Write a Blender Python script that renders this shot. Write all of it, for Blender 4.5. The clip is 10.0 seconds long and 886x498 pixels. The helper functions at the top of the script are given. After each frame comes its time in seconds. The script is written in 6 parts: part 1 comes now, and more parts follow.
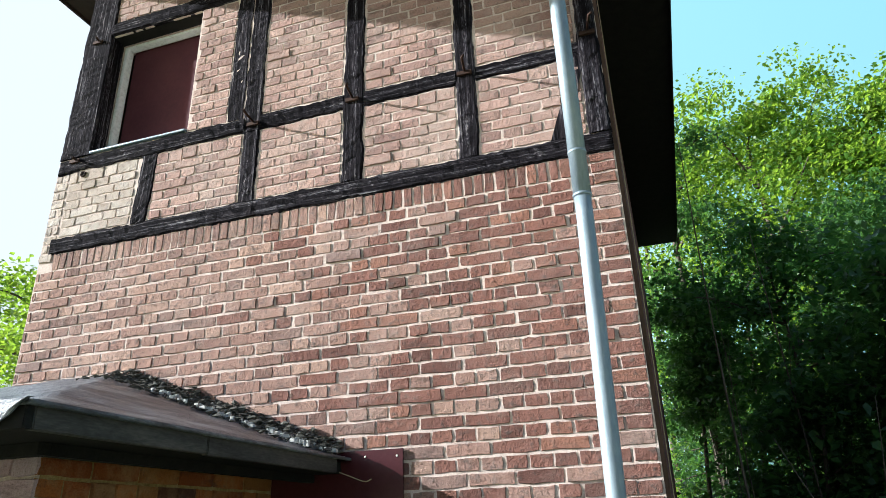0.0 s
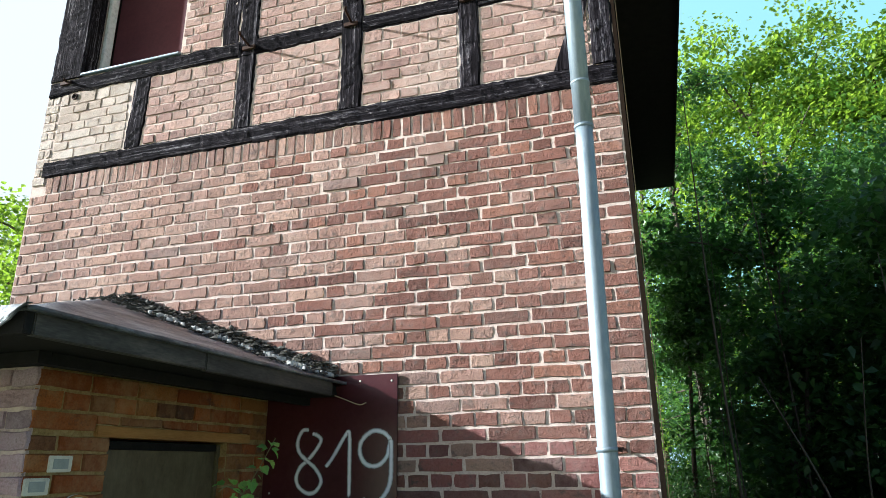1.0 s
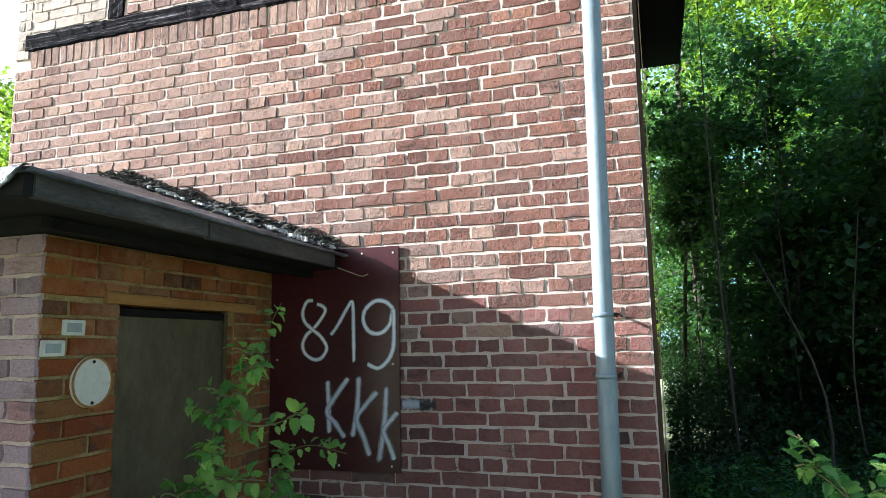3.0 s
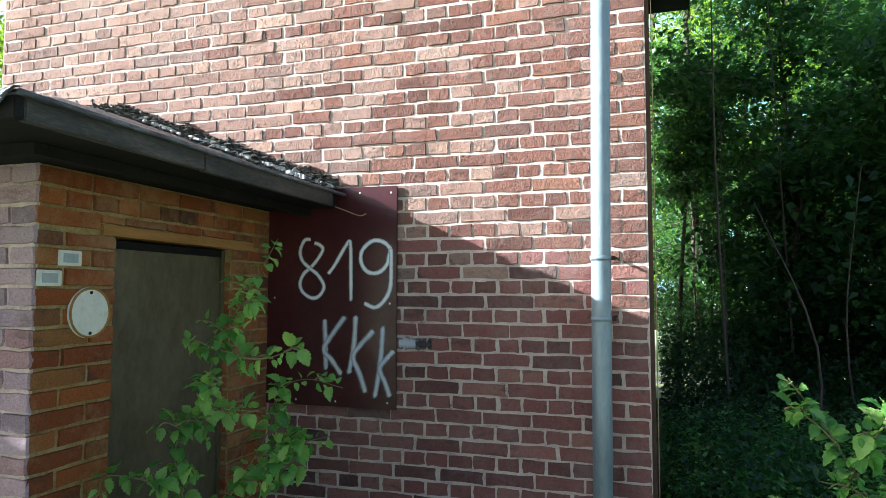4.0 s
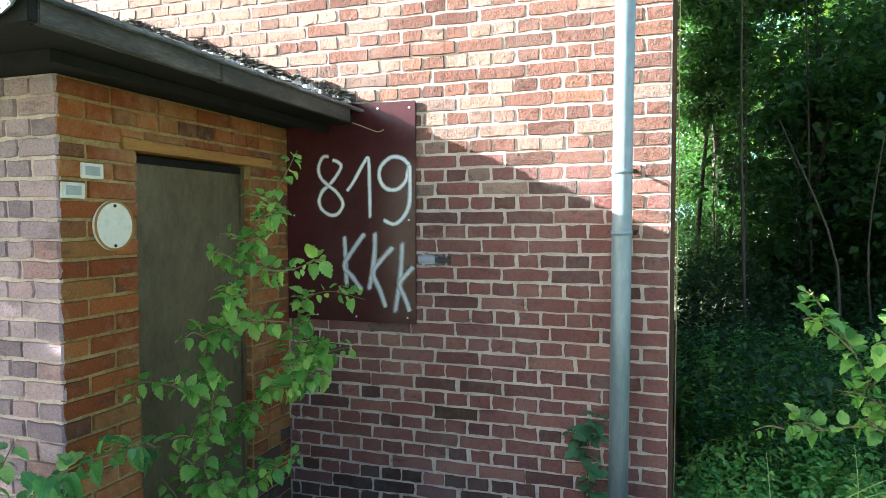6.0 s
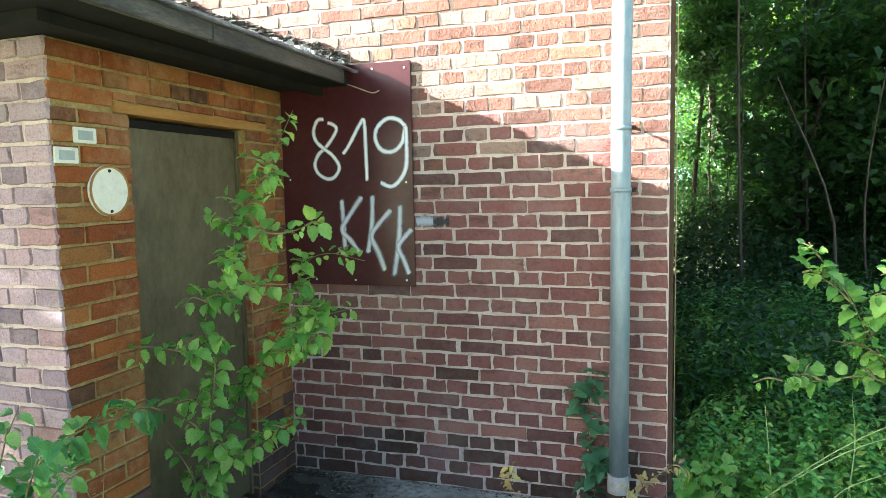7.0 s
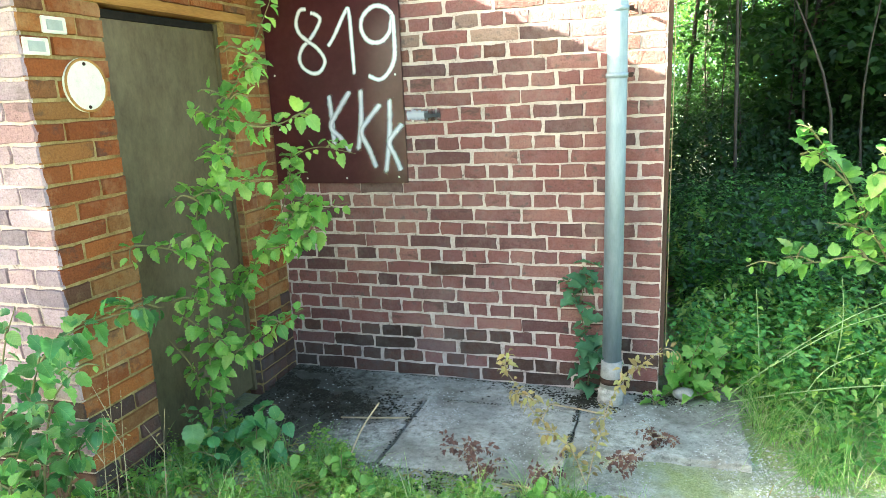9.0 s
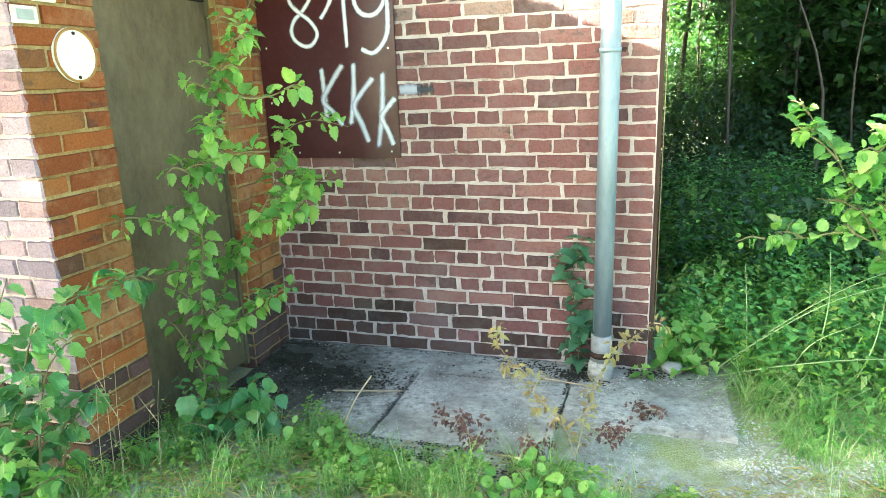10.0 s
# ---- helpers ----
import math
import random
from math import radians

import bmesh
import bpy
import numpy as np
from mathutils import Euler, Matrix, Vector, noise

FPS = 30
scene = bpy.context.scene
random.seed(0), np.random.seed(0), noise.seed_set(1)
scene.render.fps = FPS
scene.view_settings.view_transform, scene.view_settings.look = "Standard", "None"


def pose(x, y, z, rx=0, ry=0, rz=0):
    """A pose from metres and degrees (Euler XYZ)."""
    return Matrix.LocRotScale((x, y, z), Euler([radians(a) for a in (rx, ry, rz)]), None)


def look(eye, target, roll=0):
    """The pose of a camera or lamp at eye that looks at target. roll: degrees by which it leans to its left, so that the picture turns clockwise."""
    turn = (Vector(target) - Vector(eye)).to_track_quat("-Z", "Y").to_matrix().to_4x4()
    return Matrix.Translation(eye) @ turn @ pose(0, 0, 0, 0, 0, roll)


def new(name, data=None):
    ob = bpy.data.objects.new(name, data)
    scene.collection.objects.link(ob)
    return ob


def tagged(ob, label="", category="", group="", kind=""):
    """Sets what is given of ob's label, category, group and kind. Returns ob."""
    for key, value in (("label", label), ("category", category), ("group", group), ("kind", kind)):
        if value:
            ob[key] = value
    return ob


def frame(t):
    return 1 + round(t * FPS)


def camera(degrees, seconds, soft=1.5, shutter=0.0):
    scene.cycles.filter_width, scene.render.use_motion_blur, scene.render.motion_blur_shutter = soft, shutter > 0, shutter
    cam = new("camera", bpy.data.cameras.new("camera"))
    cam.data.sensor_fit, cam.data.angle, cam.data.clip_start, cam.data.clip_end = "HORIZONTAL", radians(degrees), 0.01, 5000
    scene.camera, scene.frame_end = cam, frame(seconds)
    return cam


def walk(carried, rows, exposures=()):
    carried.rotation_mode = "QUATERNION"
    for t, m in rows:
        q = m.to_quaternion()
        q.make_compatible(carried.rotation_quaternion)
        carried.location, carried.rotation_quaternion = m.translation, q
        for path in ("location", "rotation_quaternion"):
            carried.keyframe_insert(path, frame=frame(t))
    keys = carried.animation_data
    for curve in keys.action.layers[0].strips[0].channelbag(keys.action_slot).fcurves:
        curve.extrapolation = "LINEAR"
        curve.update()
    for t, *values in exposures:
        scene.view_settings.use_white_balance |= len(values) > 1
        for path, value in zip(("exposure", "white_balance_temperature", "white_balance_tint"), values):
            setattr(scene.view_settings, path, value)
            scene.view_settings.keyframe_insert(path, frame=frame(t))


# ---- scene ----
cam = camera(67.1, 10.0, 0.6)
PATH = [
    (0, (0.069, -3.55, 1.962), (-0.497, -1.795, 2.735), -1.9),
    (0.5, (0.052, -3.533, 1.923), (-0.501, -1.741, 2.617), -1.3),
    (1, (0.038, -3.522, 1.892), (-0.533, -1.707, 2.506), -0.7),
    (1.5, (0.027, -3.502, 1.873), (-0.567, -1.651, 2.346), -2.5),
    (2, (0.032, -3.517, 1.858), (-0.542, -1.649, 2.283), -1.4),
    (2.5, (0.023, -3.512, 1.836), (-0.567, -1.636, 2.197), -1.4),
    (4, (0.019, -3.479, 1.776), (-0.579, -1.576, 1.909), 0.1),
    (4.5, (-0.001, -3.486, 1.752), (-0.631, -1.589, 1.81), -0.2),
    (5, (-0.002, -3.485, 1.74), (-0.639, -1.589, 1.747), 0.3),
    (5.5, (0.004, -3.481, 1.727), (-0.644, -1.59, 1.688), 0.3),
    (7, (-0.022, -3.474, 1.673), (-0.651, -1.584, 1.497), -1.2),
    (7.5, (-0.024, -3.478, 1.662), (-0.659, -1.596, 1.423), -1.7),
    (8, (-0.026, -3.464, 1.644), (-0.651, -1.587, 1.347), -1.7),
    (8.5, (-0.048, -3.457, 1.618), (-0.66, -1.59, 1.246), -2.2),
    (9, (-0.039, -3.453, 1.595), (-0.641, -1.598, 1.15), -2.6),
    (9.5, (-0.037, -3.459, 1.591), (-0.622, -1.607, 1.113), -2.2),
    (10, (-0.037, -3.47, 1.575), (-0.614, -1.623, 1.069), -2.2),
]
EXPOSURES = [(0.0, 1.5, 5500, 5), (2.5, 1.85, 5350, 5), (4.5, 2.33, 5350, 2), (5.5, 2.74, 5450, 0), (7.0, 3.48, 5850, 0), (8.5, 4.12, 6080, -2), (10.0, 4.42, 6080, -3)]
walk(cam, [(t, look(eye, target, roll)) for t, eye, target, roll in PATH], EXPOSURES)

# ---- light: low sun from the left, raking along the wall ----
SUN_WAY = Vector((3.0, 1.0, -1.27)).normalized()
world = bpy.data.worlds.new("world")
scene.world = world
world.use_nodes = True
wn, wl = world.node_tree.nodes, world.node_tree.links
sky = wn.new("ShaderNodeTexSky")
sky.sky_type = "NISHITA"
sky.sun_disc = False
sky.sun_elevation = math.asin(-SUN_WAY.z)
sky.sun_rotation = math.atan2(-SUN_WAY.x, -SUN_WAY.y)
sky.air_density, sky.dust_density, sky.ozone_density = 1.0, 4.0, 0.8
wl.new(sky.outputs[0], wn["Background"].inputs[0])
wn["Background"].inputs[1].default_value = 0.058
sun = new("sun", bpy.data.lights.new("sun", "SUN"))
sun.data.energy, sun.data.angle, sun.data.color = 5.0, radians(0.6), (1.0, 0.94, 0.84)
sun.matrix_world = look((-12, -6, 9), Vector((-12, -6, 9)) + SUN_WAY)


# ---- materials ----
class Nodes:
    def __init__(self, name, rough=0.8, metal=0.0):
        self.mat = bpy.data.materials.new(name)
        self.mat.use_nodes = True
        self.tree = self.mat.node_tree
        self.bsdf = self.tree.nodes["Principled BSDF"]
        self.out = self.tree.nodes["Material Output"]
        self.bsdf.inputs["Roughness"].default_value = rough
        self.bsdf.inputs["Metallic"].default_value = metal
        self.bsdf.inputs["Specular IOR Level"].default_value = 0.5 if rough < 0.65 else 0.12

    def add(self, kind, **values):
        n = self.tree.nodes.new(kind)
        for k, v in values.items():
            n.inputs[k.replace("_", " ")].default_value = v
        return n

    def link(self, a, b):
        self.tree.links.new(a, b)

    def coords(self, scale=(1, 1, 1), world_space=True):
        src = self.tree.nodes.new("ShaderNodeNewGeometry").outputs["Position"] if world_space else self.tree.nodes.new("ShaderNodeTexCoord").outputs["Object"]
        mp = self.tree.nodes.new("ShaderNodeMapping")
        mp.inputs["Scale"].default_value = scale
        self.link(src, mp.inputs["Vector"])
        return mp.outputs[0]

    def noise(self, co, scale, detail=4.0, rough=0.6):
        n = self.add("ShaderNodeTexNoise", Scale=scale, Detail=detail, Roughness=rough)
        self.link(co, n.inputs["Vector"])
        return n.outputs["Fac"]

    def ramp(self, fac, stops):
        r = self.tree.nodes.new("ShaderNodeValToRGB")
        e = r.color_ramp.elements
        while len(e) < len(stops):
            e.new(0.5)
        for el, (p, c) in zip(e, stops):
            el.position, el.color = p, (*c, 1) if len(c) == 3 else c
        self.link(fac, r.inputs[0])
        return r.outputs[0]

    def mix(self, fac, a, b, mode="MIX"):
        m = self.tree.nodes.new("ShaderNodeMix")
        m.data_type, m.blend_type = "RGBA", mode
        for s, v in ((m.inputs[0], fac), (m.inputs[6], a), (m.inputs[7], b)):
            if isinstance(v, (int, float)):
                s.default_value = v
            elif isinstance(v, tuple):
                s.default_value = (*v, 1)
            else:
                self.link(v, s)
        return m.outputs[2]

    def math(self, op, a, b=0.0):
        m = self.tree.nodes.new("ShaderNodeMath")
        m.operation = op
        for s, v in ((m.inputs[0], a), (m.inputs[1], b)):
            if isinstance(v, (int, float)):
                s.default_value = v
            else:
                self.link(v, s)
        return m.outputs[0]

    def piece(self):
        """A random value for each island and each object."""
        g = self.tree.nodes.new("ShaderNodeNewGeometry").outputs["Random Per Island"]
        o = self.tree.nodes.new("ShaderNodeObjectInfo").outputs["Random"]
        return self.math("FRACT", self.math("ADD", g, self.math("MULTIPLY", o, 7.31)))

    def bump(self, height, strength=0.4, distance=0.01):
        b = self.add("ShaderNodeBump", Strength=strength, Distance=distance)
        self.link(height, b.inputs["Height"])
        self.link(b.outputs[0], self.bsdf.inputs["Normal"])

    def colour(self, c):
        if isinstance(c, tuple):
            self.bsdf.inputs["Base Color"].default_value = (*c, 1)
        else:
            self.link(c, self.bsdf.inputs["Base Color"])
        return self


def brick_material(name, tones, dirt=(0.06, 0.045, 0.04), dirt_at=0.58, pale=(0.38, 0.29, 0.25), faded=0.62, relief=0.008):
    n = Nodes(name, 0.9)
    co = n.coords()
    base = n.ramp(n.piece(), tones)
    fine = n.noise(co, 120, 5, 0.7)
    mid = n.noise(co, 22, 5, 0.65)
    big = n.noise(co, 2.3, 4, 0.6)
    c = n.mix(1.0, base, n.ramp(fine, [(0.32, (0.72, 0.70, 0.69)), (0.62, (1.05, 1.05, 1.05))]), "MULTIPLY")
    c = n.mix(n.ramp(mid, [(dirt_at, (0, 0, 0)), (dirt_at + 0.1, (0.75, 0.75, 0.75))]), c, dirt)
    c = n.mix(n.ramp(n.math("ADD", n.math("MULTIPLY", big, 0.6), n.math("MULTIPLY", mid, 0.4)), [(0.46, (0, 0, 0)), (0.66, (faded, faded, faded))]), c, pale)
    stain = n.noise(n.coords((0.55, 1, 1.6)), 6.5, 5, 0.7)
    c = n.mix(n.ramp(stain, [(0.57, (0, 0, 0)), (0.68, (0.6, 0.6, 0.6))]), c, dirt)
    pits = n.ramp(n.noise(co, 75, 3, 0.6), [(0.26, (0, 0, 0)), (0.36, (1, 1, 1))])
    n.colour(n.mix(pits, n.mix(0.3, c, dirt), c))
    n.bump(n.math("ADD", n.math("ADD", fine, n.math("MULTIPLY", mid, 2.0)), pits), 0.85, relief)
    return n.mat


BRICK = brick_material("red_brick", [(0.0, (0.105, 0.058, 0.056)), (0.12, (0.17, 0.078, 0.072)), (0.45, (0.25, 0.105, 0.092)), (0.7, (0.205, 0.094, 0.088)), (0.86, (0.31, 0.148, 0.122)), (0.96, (0.24, 0.115, 0.10)), (1.0, (0.13, 0.08, 0.08))], faded=0.3, relief=0.008)
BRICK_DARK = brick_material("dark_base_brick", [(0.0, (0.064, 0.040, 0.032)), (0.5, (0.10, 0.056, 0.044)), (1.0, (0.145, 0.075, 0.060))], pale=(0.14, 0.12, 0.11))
BRICK_ORANGE = brick_material("orange_brick", [(0.0, (0.20, 0.058, 0.022)), (0.35, (0.285, 0.088, 0.029)), (0.6, (0.36, 0.125, 0.036)), (0.8, (0.26, 0.122, 0.042)), (0.94, (0.19, 0.076, 0.036)), (1.0, (0.075, 0.045, 0.034))], dirt_at=0.68, pale=(0.4, 0.25, 0.13))
BRICK_PURPLE = brick_material("purple_brick", [(0.0, (0.25, 0.185, 0.215)), (0.4, (0.38, 0.28, 0.32)), (0.75, (0.47, 0.34, 0.375)), (1.0, (0.36, 0.215, 0.22))], dirt=(0.14, 0.10, 0.10), dirt_at=0.74, pale=(0.5, 0.43, 0.45))
# paler copies of the red brick for sunlit courses: bleaching plus sunlight as colour
BRICK_WORN_LIT = brick_material("sun_bleached_brick", [(0.0, (0.19, 0.115, 0.095)), (0.15, (0.265, 0.157, 0.125)), (0.45, (0.32, 0.195, 0.155)), (0.7, (0.295, 0.18, 0.143)), (0.9, (0.40, 0.26, 0.20)), (1.0, (0.23, 0.15, 0.13))], dirt_at=0.55, faded=0.5, relief=0.011)
BRICK_MELLOW = brick_material("mellow_brown_brick", [(0.0, (0.125, 0.062, 0.05)), (0.2, (0.18, 0.086, 0.068)), (0.5, (0.218, 0.104, 0.08)), (0.75, (0.195, 0.094, 0.073)), (0.93, (0.27, 0.132, 0.092)), (1.0, (0.15, 0.078, 0.064))], dirt_at=0.55, faded=0.25, relief=0.011)
BRICK_INFILL = brick_material("faded_infill_brick", [(0.0, (0.24, 0.15, 0.13)), (0.3, (0.36, 0.225, 0.19)), (0.7, (0.43, 0.285, 0.235)), (1.0, (0.29, 0.185, 0.155))], pale=(0.42, 0.34, 0.29), relief=0.011)
BRICK_PALE = brick_material("bleached_brick", [(0.0, (0.34, 0.27, 0.22)), (0.5, (0.44, 0.36, 0.30)), (1.0, (0.52, 0.44, 0.38))], pale=(0.58, 0.53, 0.48))


def rough_material(name, stops, scale, rough=0.9, bump=0.5, dist=0.01, metal=0.0, stretch=(1, 1, 1), fine=9.0):
    n = Nodes(name, rough, metal)
    co = n.coords(stretch)
    a, b = n.noise(co, scale, 6, 0.65), n.noise(co, scale * fine, 5, 0.7)
    mixed = n.math("ADD", n.math("MULTIPLY", a, 0.6), n.math("MULTIPLY", b, 0.4))
    n.colour(n.ramp(mixed, stops))
    n.bump(mixed, bump, dist)
    return n.mat


MORTAR = rough_material("pale_mortar", [(0.34, (0.14, 0.105, 0.095)), (0.44, (0.47, 0.372, 0.325)), (0.7, (0.71, 0.605, 0.54))], 9, bump=0.9, dist=0.012)
MORTAR_OCHRE = rough_material("ochre_mortar", [(0.3, (0.11, 0.07, 0.028)), (0.48, (0.29, 0.20, 0.08)), (0.72, (0.48, 0.375, 0.195))], 9, bump=0.9, dist=0.012)


def timber_material(name, stretch):
    n = Nodes(name, 0.95)
    n.bsdf.inputs["Specular IOR Level"].default_value = 0.03
    co = n.coords(stretch)
    streak, fine = n.noise(co, 55, 6, 0.7), n.noise(co, 170, 4, 0.7)
    mixed = n.math("ADD", n.math("MULTIPLY", streak, 0.65), n.math("MULTIPLY", fine, 0.35))
    n.colour(n.ramp(mixed, [(0.36, (0.004, 0.004, 0.005)), (0.47, (0.012, 0.010, 0.012)), (0.535, (0.03, 0.026, 0.031)), (0.575, (0.11, 0.10, 0.11)), (0.66, (0.42, 0.39, 0.40))]))
    n.bump(mixed, 1.0, 0.06)
    return n.mat


TIMBER_V = timber_material("weathered_black_timber_upright", (1, 1, 0.028))
TIMBER_H = timber_material("weathered_black_timber_level", (0.028, 1, 1))


def zinc_material():
    n = Nodes("dull_zinc", 0.5, 0.35)
    co = n.coords((1, 1, 0.25))
    a, b = n.noise(co, 5, 6, 0.7), n.noise(co, 60, 5, 0.7)
    n.colour(n.ramp(n.math("ADD", n.math("MULTIPLY", a, 0.6), n.math("MULTIPLY", b, 0.4)), [(0.3, (0.15, 0.19, 0.225)), (0.52, (0.235, 0.285, 0.325)), (0.72, (0.34, 0.385, 0.415))]))
    n.link(n.ramp(a, [(0.3, (0.38, 0.38, 0.38)), (0.7, (0.62, 0.62, 0.62))]), n.bsdf.inputs["Roughness"])
    n.bump(b, 0.12, 0.002)
    return n.mat


ZINC = zinc_material()
IRON = rough_material("rusty_iron", [(0.3, (0.02, 0.014, 0.012)), (0.6, (0.07, 0.04, 0.03)), (0.8, (0.14, 0.08, 0.05))], 40, 0.8, 0.4, 0.002, 0.4)


def concrete_material():
    n = Nodes("stained_concrete", 0.92)
    co = n.coords()
    a, b, c3 = n.noise(co, 2.2, 6, 0.65), n.noise(co, 26, 6, 0.75), n.noise(co, 150, 4, 0.7)
    base = n.ramp(b, [(0.32, (0.16, 0.148, 0.125)), (0.5, (0.41, 0.385, 0.335)), (0.7, (0.64, 0.605, 0.54))])
    moss = n.math("MULTIPLY", n.ramp(n.math("ADD", n.math("MULTIPLY", a, 0.75), n.math("MULTIPLY", b, 0.25)), [(0.47, (0, 0, 0)), (0.58, (1, 1, 1))]), 0.6)
    col = n.mix(moss, base, (0.085, 0.08, 0.06))
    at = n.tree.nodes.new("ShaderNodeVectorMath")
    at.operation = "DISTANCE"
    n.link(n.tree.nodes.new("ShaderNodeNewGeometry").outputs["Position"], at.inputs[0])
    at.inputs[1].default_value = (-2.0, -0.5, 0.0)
    # darkens round the porch's inner corner: damp stain plus the wall's shade as colour
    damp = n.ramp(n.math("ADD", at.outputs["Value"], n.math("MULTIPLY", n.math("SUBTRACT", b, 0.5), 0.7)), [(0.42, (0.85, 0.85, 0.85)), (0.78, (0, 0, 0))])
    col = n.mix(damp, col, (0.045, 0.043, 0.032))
    col = n.mix(n.ramp(c3, [(0.68, (0, 0, 0)), (0.74, (0.6, 0.6, 0.6))]), col, (0.70, 0.67, 0.61))
    n.colour(col)
    n.bump(n.math("ADD", b, n.math("MULTIPLY", c3, 0.4)), 0.8, 0.014)
    return n.mat


CONCRETE = concrete_material()
MAROON = rough_material("maroon_painted_board", [(0.3, (0.040, 0.010, 0.012)), (0.5, (0.055, 0.014, 0.017)), (0.75, (0.075, 0.023, 0.025))], 3, 0.2, 0.06, 0.002)
MAROON_DULL = rough_material("dull_maroon_panel", [(0.3, (0.045, 0.014, 0.019)), (0.5, (0.065, 0.02, 0.026)), (0.75, (0.085, 0.03, 0.034))], 3, 0.75, 0.06, 0.002)
DOORSTEEL = rough_material("grey_brown_door_paint", [(0.3, (0.034, 0.027, 0.013)), (0.43, (0.085, 0.070, 0.036)), (0.56, (0.125, 0.104, 0.056)), (0.74, (0.19, 0.16, 0.092))], 4.2, 0.45, 0.3, 0.003, stretch=(1, 1, 0.55))
FELT = rough_material("grey_roofing_felt", [(0.34, (0.016, 0.017, 0.020)), (0.47, (0.07, 0.076, 0.088)), (0.56, (0.18, 0.19, 0.21)), (0.70, (0.44, 0.45, 0.47))], 8, 0.33, 0.8, 0.02, stretch=(1.6, 0.35, 1))
FASCIA = rough_material("dark_grey_fascia", [(0.3, (0.018, 0.017, 0.016)), (0.5, (0.06, 0.055, 0.05)), (0.75, (0.15, 0.13, 0.11))], 12, 0.7, 0.4, 0.004, stretch=(1, 0.2, 1))
# near-black boards; also puts the shade of gaps and recesses into colour
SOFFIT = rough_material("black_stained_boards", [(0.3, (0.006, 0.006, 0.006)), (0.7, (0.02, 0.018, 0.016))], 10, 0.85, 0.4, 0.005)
LINTEL = rough_material("ochre_wood_lintel", [(0.3, (0.20, 0.10, 0.03)), (0.55, (0.36, 0.19, 0.06)), (0.8, (0.44, 0.26, 0.10))], 18, 0.75, 0.5, 0.004, stretch=(1, 0.12, 1))
WHITE = rough_material("chalky_white_enamel", [(0.25, (0.38, 0.35, 0.28)), (0.45, (0.62, 0.59, 0.50)), (0.7, (0.74, 0.71, 0.62))], 25, 0.6, 0.15, 0.002)
PLATEGREY = rough_material("faded_plate_print", [(0.3, (0.26, 0.28, 0.27)), (0.7, (0.38, 0.40, 0.38))], 30, 0.6, 0.1, 0.002)


def spray_material(name, tone, cover, grain, core=0.22):
    """Sprayed paint that thins out towards the edge of the stroke."""
    n = Nodes(name, 0.6)
    n.colour(tone)
    at = n.tree.nodes.new("ShaderNodeAttribute")
    at.attribute_name = "edge"
    speck = n.noise(n.coords(), grain, 4, 0.7)
    body = n.ramp(n.math("ADD", at.outputs["Fac"], n.math("MULTIPLY", n.math("SUBTRACT", speck, 0.5), 0.5)), [(core, (cover, cover, cover)), (0.95, (0, 0, 0))])
    clear = n.tree.nodes.new("ShaderNodeBsdfTransparent")
    mx = n.tree.nodes.new("ShaderNodeMixShader")
    n.link(body, mx.inputs[0])
    n.link(clear.outputs[0], mx.inputs[1])
    n.link(n.bsdf.outputs[0], mx.inputs[2])
    n.link(mx.outputs[0], n.out.inputs["Surface"])
    return n.mat


SPRAY = spray_material("white_spray_paint", (0.74, 0.73, 0.75), 1.0, 240)
MISTSPRAY = spray_material("misty_white_spray_paint", (0.70, 0.69, 0.73), 0.85, 200, 0.0)
BLUESPRAY = spray_material("thin_blue_white_spray", (0.50, 0.52, 0.60), 0.7, 45)
BLACKSPRAY = spray_material("thin_black_spray", (0.03, 0.03, 0.035), 0.85, 45)
FRAMEWHITE = rough_material("flaking_white_window_paint", [(0.3, (0.36, 0.36, 0.36)), (0.5, (0.66, 0.67, 0.68)), (0.8, (0.8, 0.8, 0.8))], 30, 0.6, 0.3, 0.003)
MOSS = rough_material("dark_moss_and_grit", [(0.25, (0.03, 0.03, 0.022)), (0.5, (0.10, 0.095, 0.08)), (0.75, (0.28, 0.27, 0.25))], 30, 0.95, 0.8, 0.01)
ROOFTILE = rough_material("dark_roof_tile", [(0.3, (0.04, 0.03, 0.028)), (0.7, (0.10, 0.07, 0.06))], 8)
SIDEWOOD = rough_material("brown_side_board", [(0.3, (0.05, 0.03, 0.022)), (0.6, (0.12, 0.07, 0.05)), (0.8, (0.2, 0.13, 0.1))], 15, 0.8, 0.5, 0.004, stretch=(1, 1, 0.1))
BARK = rough_material("grey_brown_bark", [(0.3, (0.045, 0.038, 0.03)), (0.6, (0.12, 0.10, 0.08)), (0.8, (0.2, 0.18, 0.15))], 12, 0.9, 0.8, 0.02, stretch=(1, 1, 0.2))
STEM = rough_material("green_brown_stem", [(0.3, (0.10, 0.10, 0.04)), (0.7, (0.22, 0.20, 0.10))], 30, 0.7, 0.2, 0.002)
DRYSTEM = rough_material("dry_straw_stem", [(0.3, (0.26, 0.19, 0.11)), (0.7, (0.48, 0.38, 0.24))], 30, 0.8, 0.2, 0.002)
STONE = rough_material("grey_field_stone", [(0.3, (0.16, 0.15, 0.14)), (0.7, (0.38, 0.37, 0.35))], 18, 0.9, 0.5, 0.008)


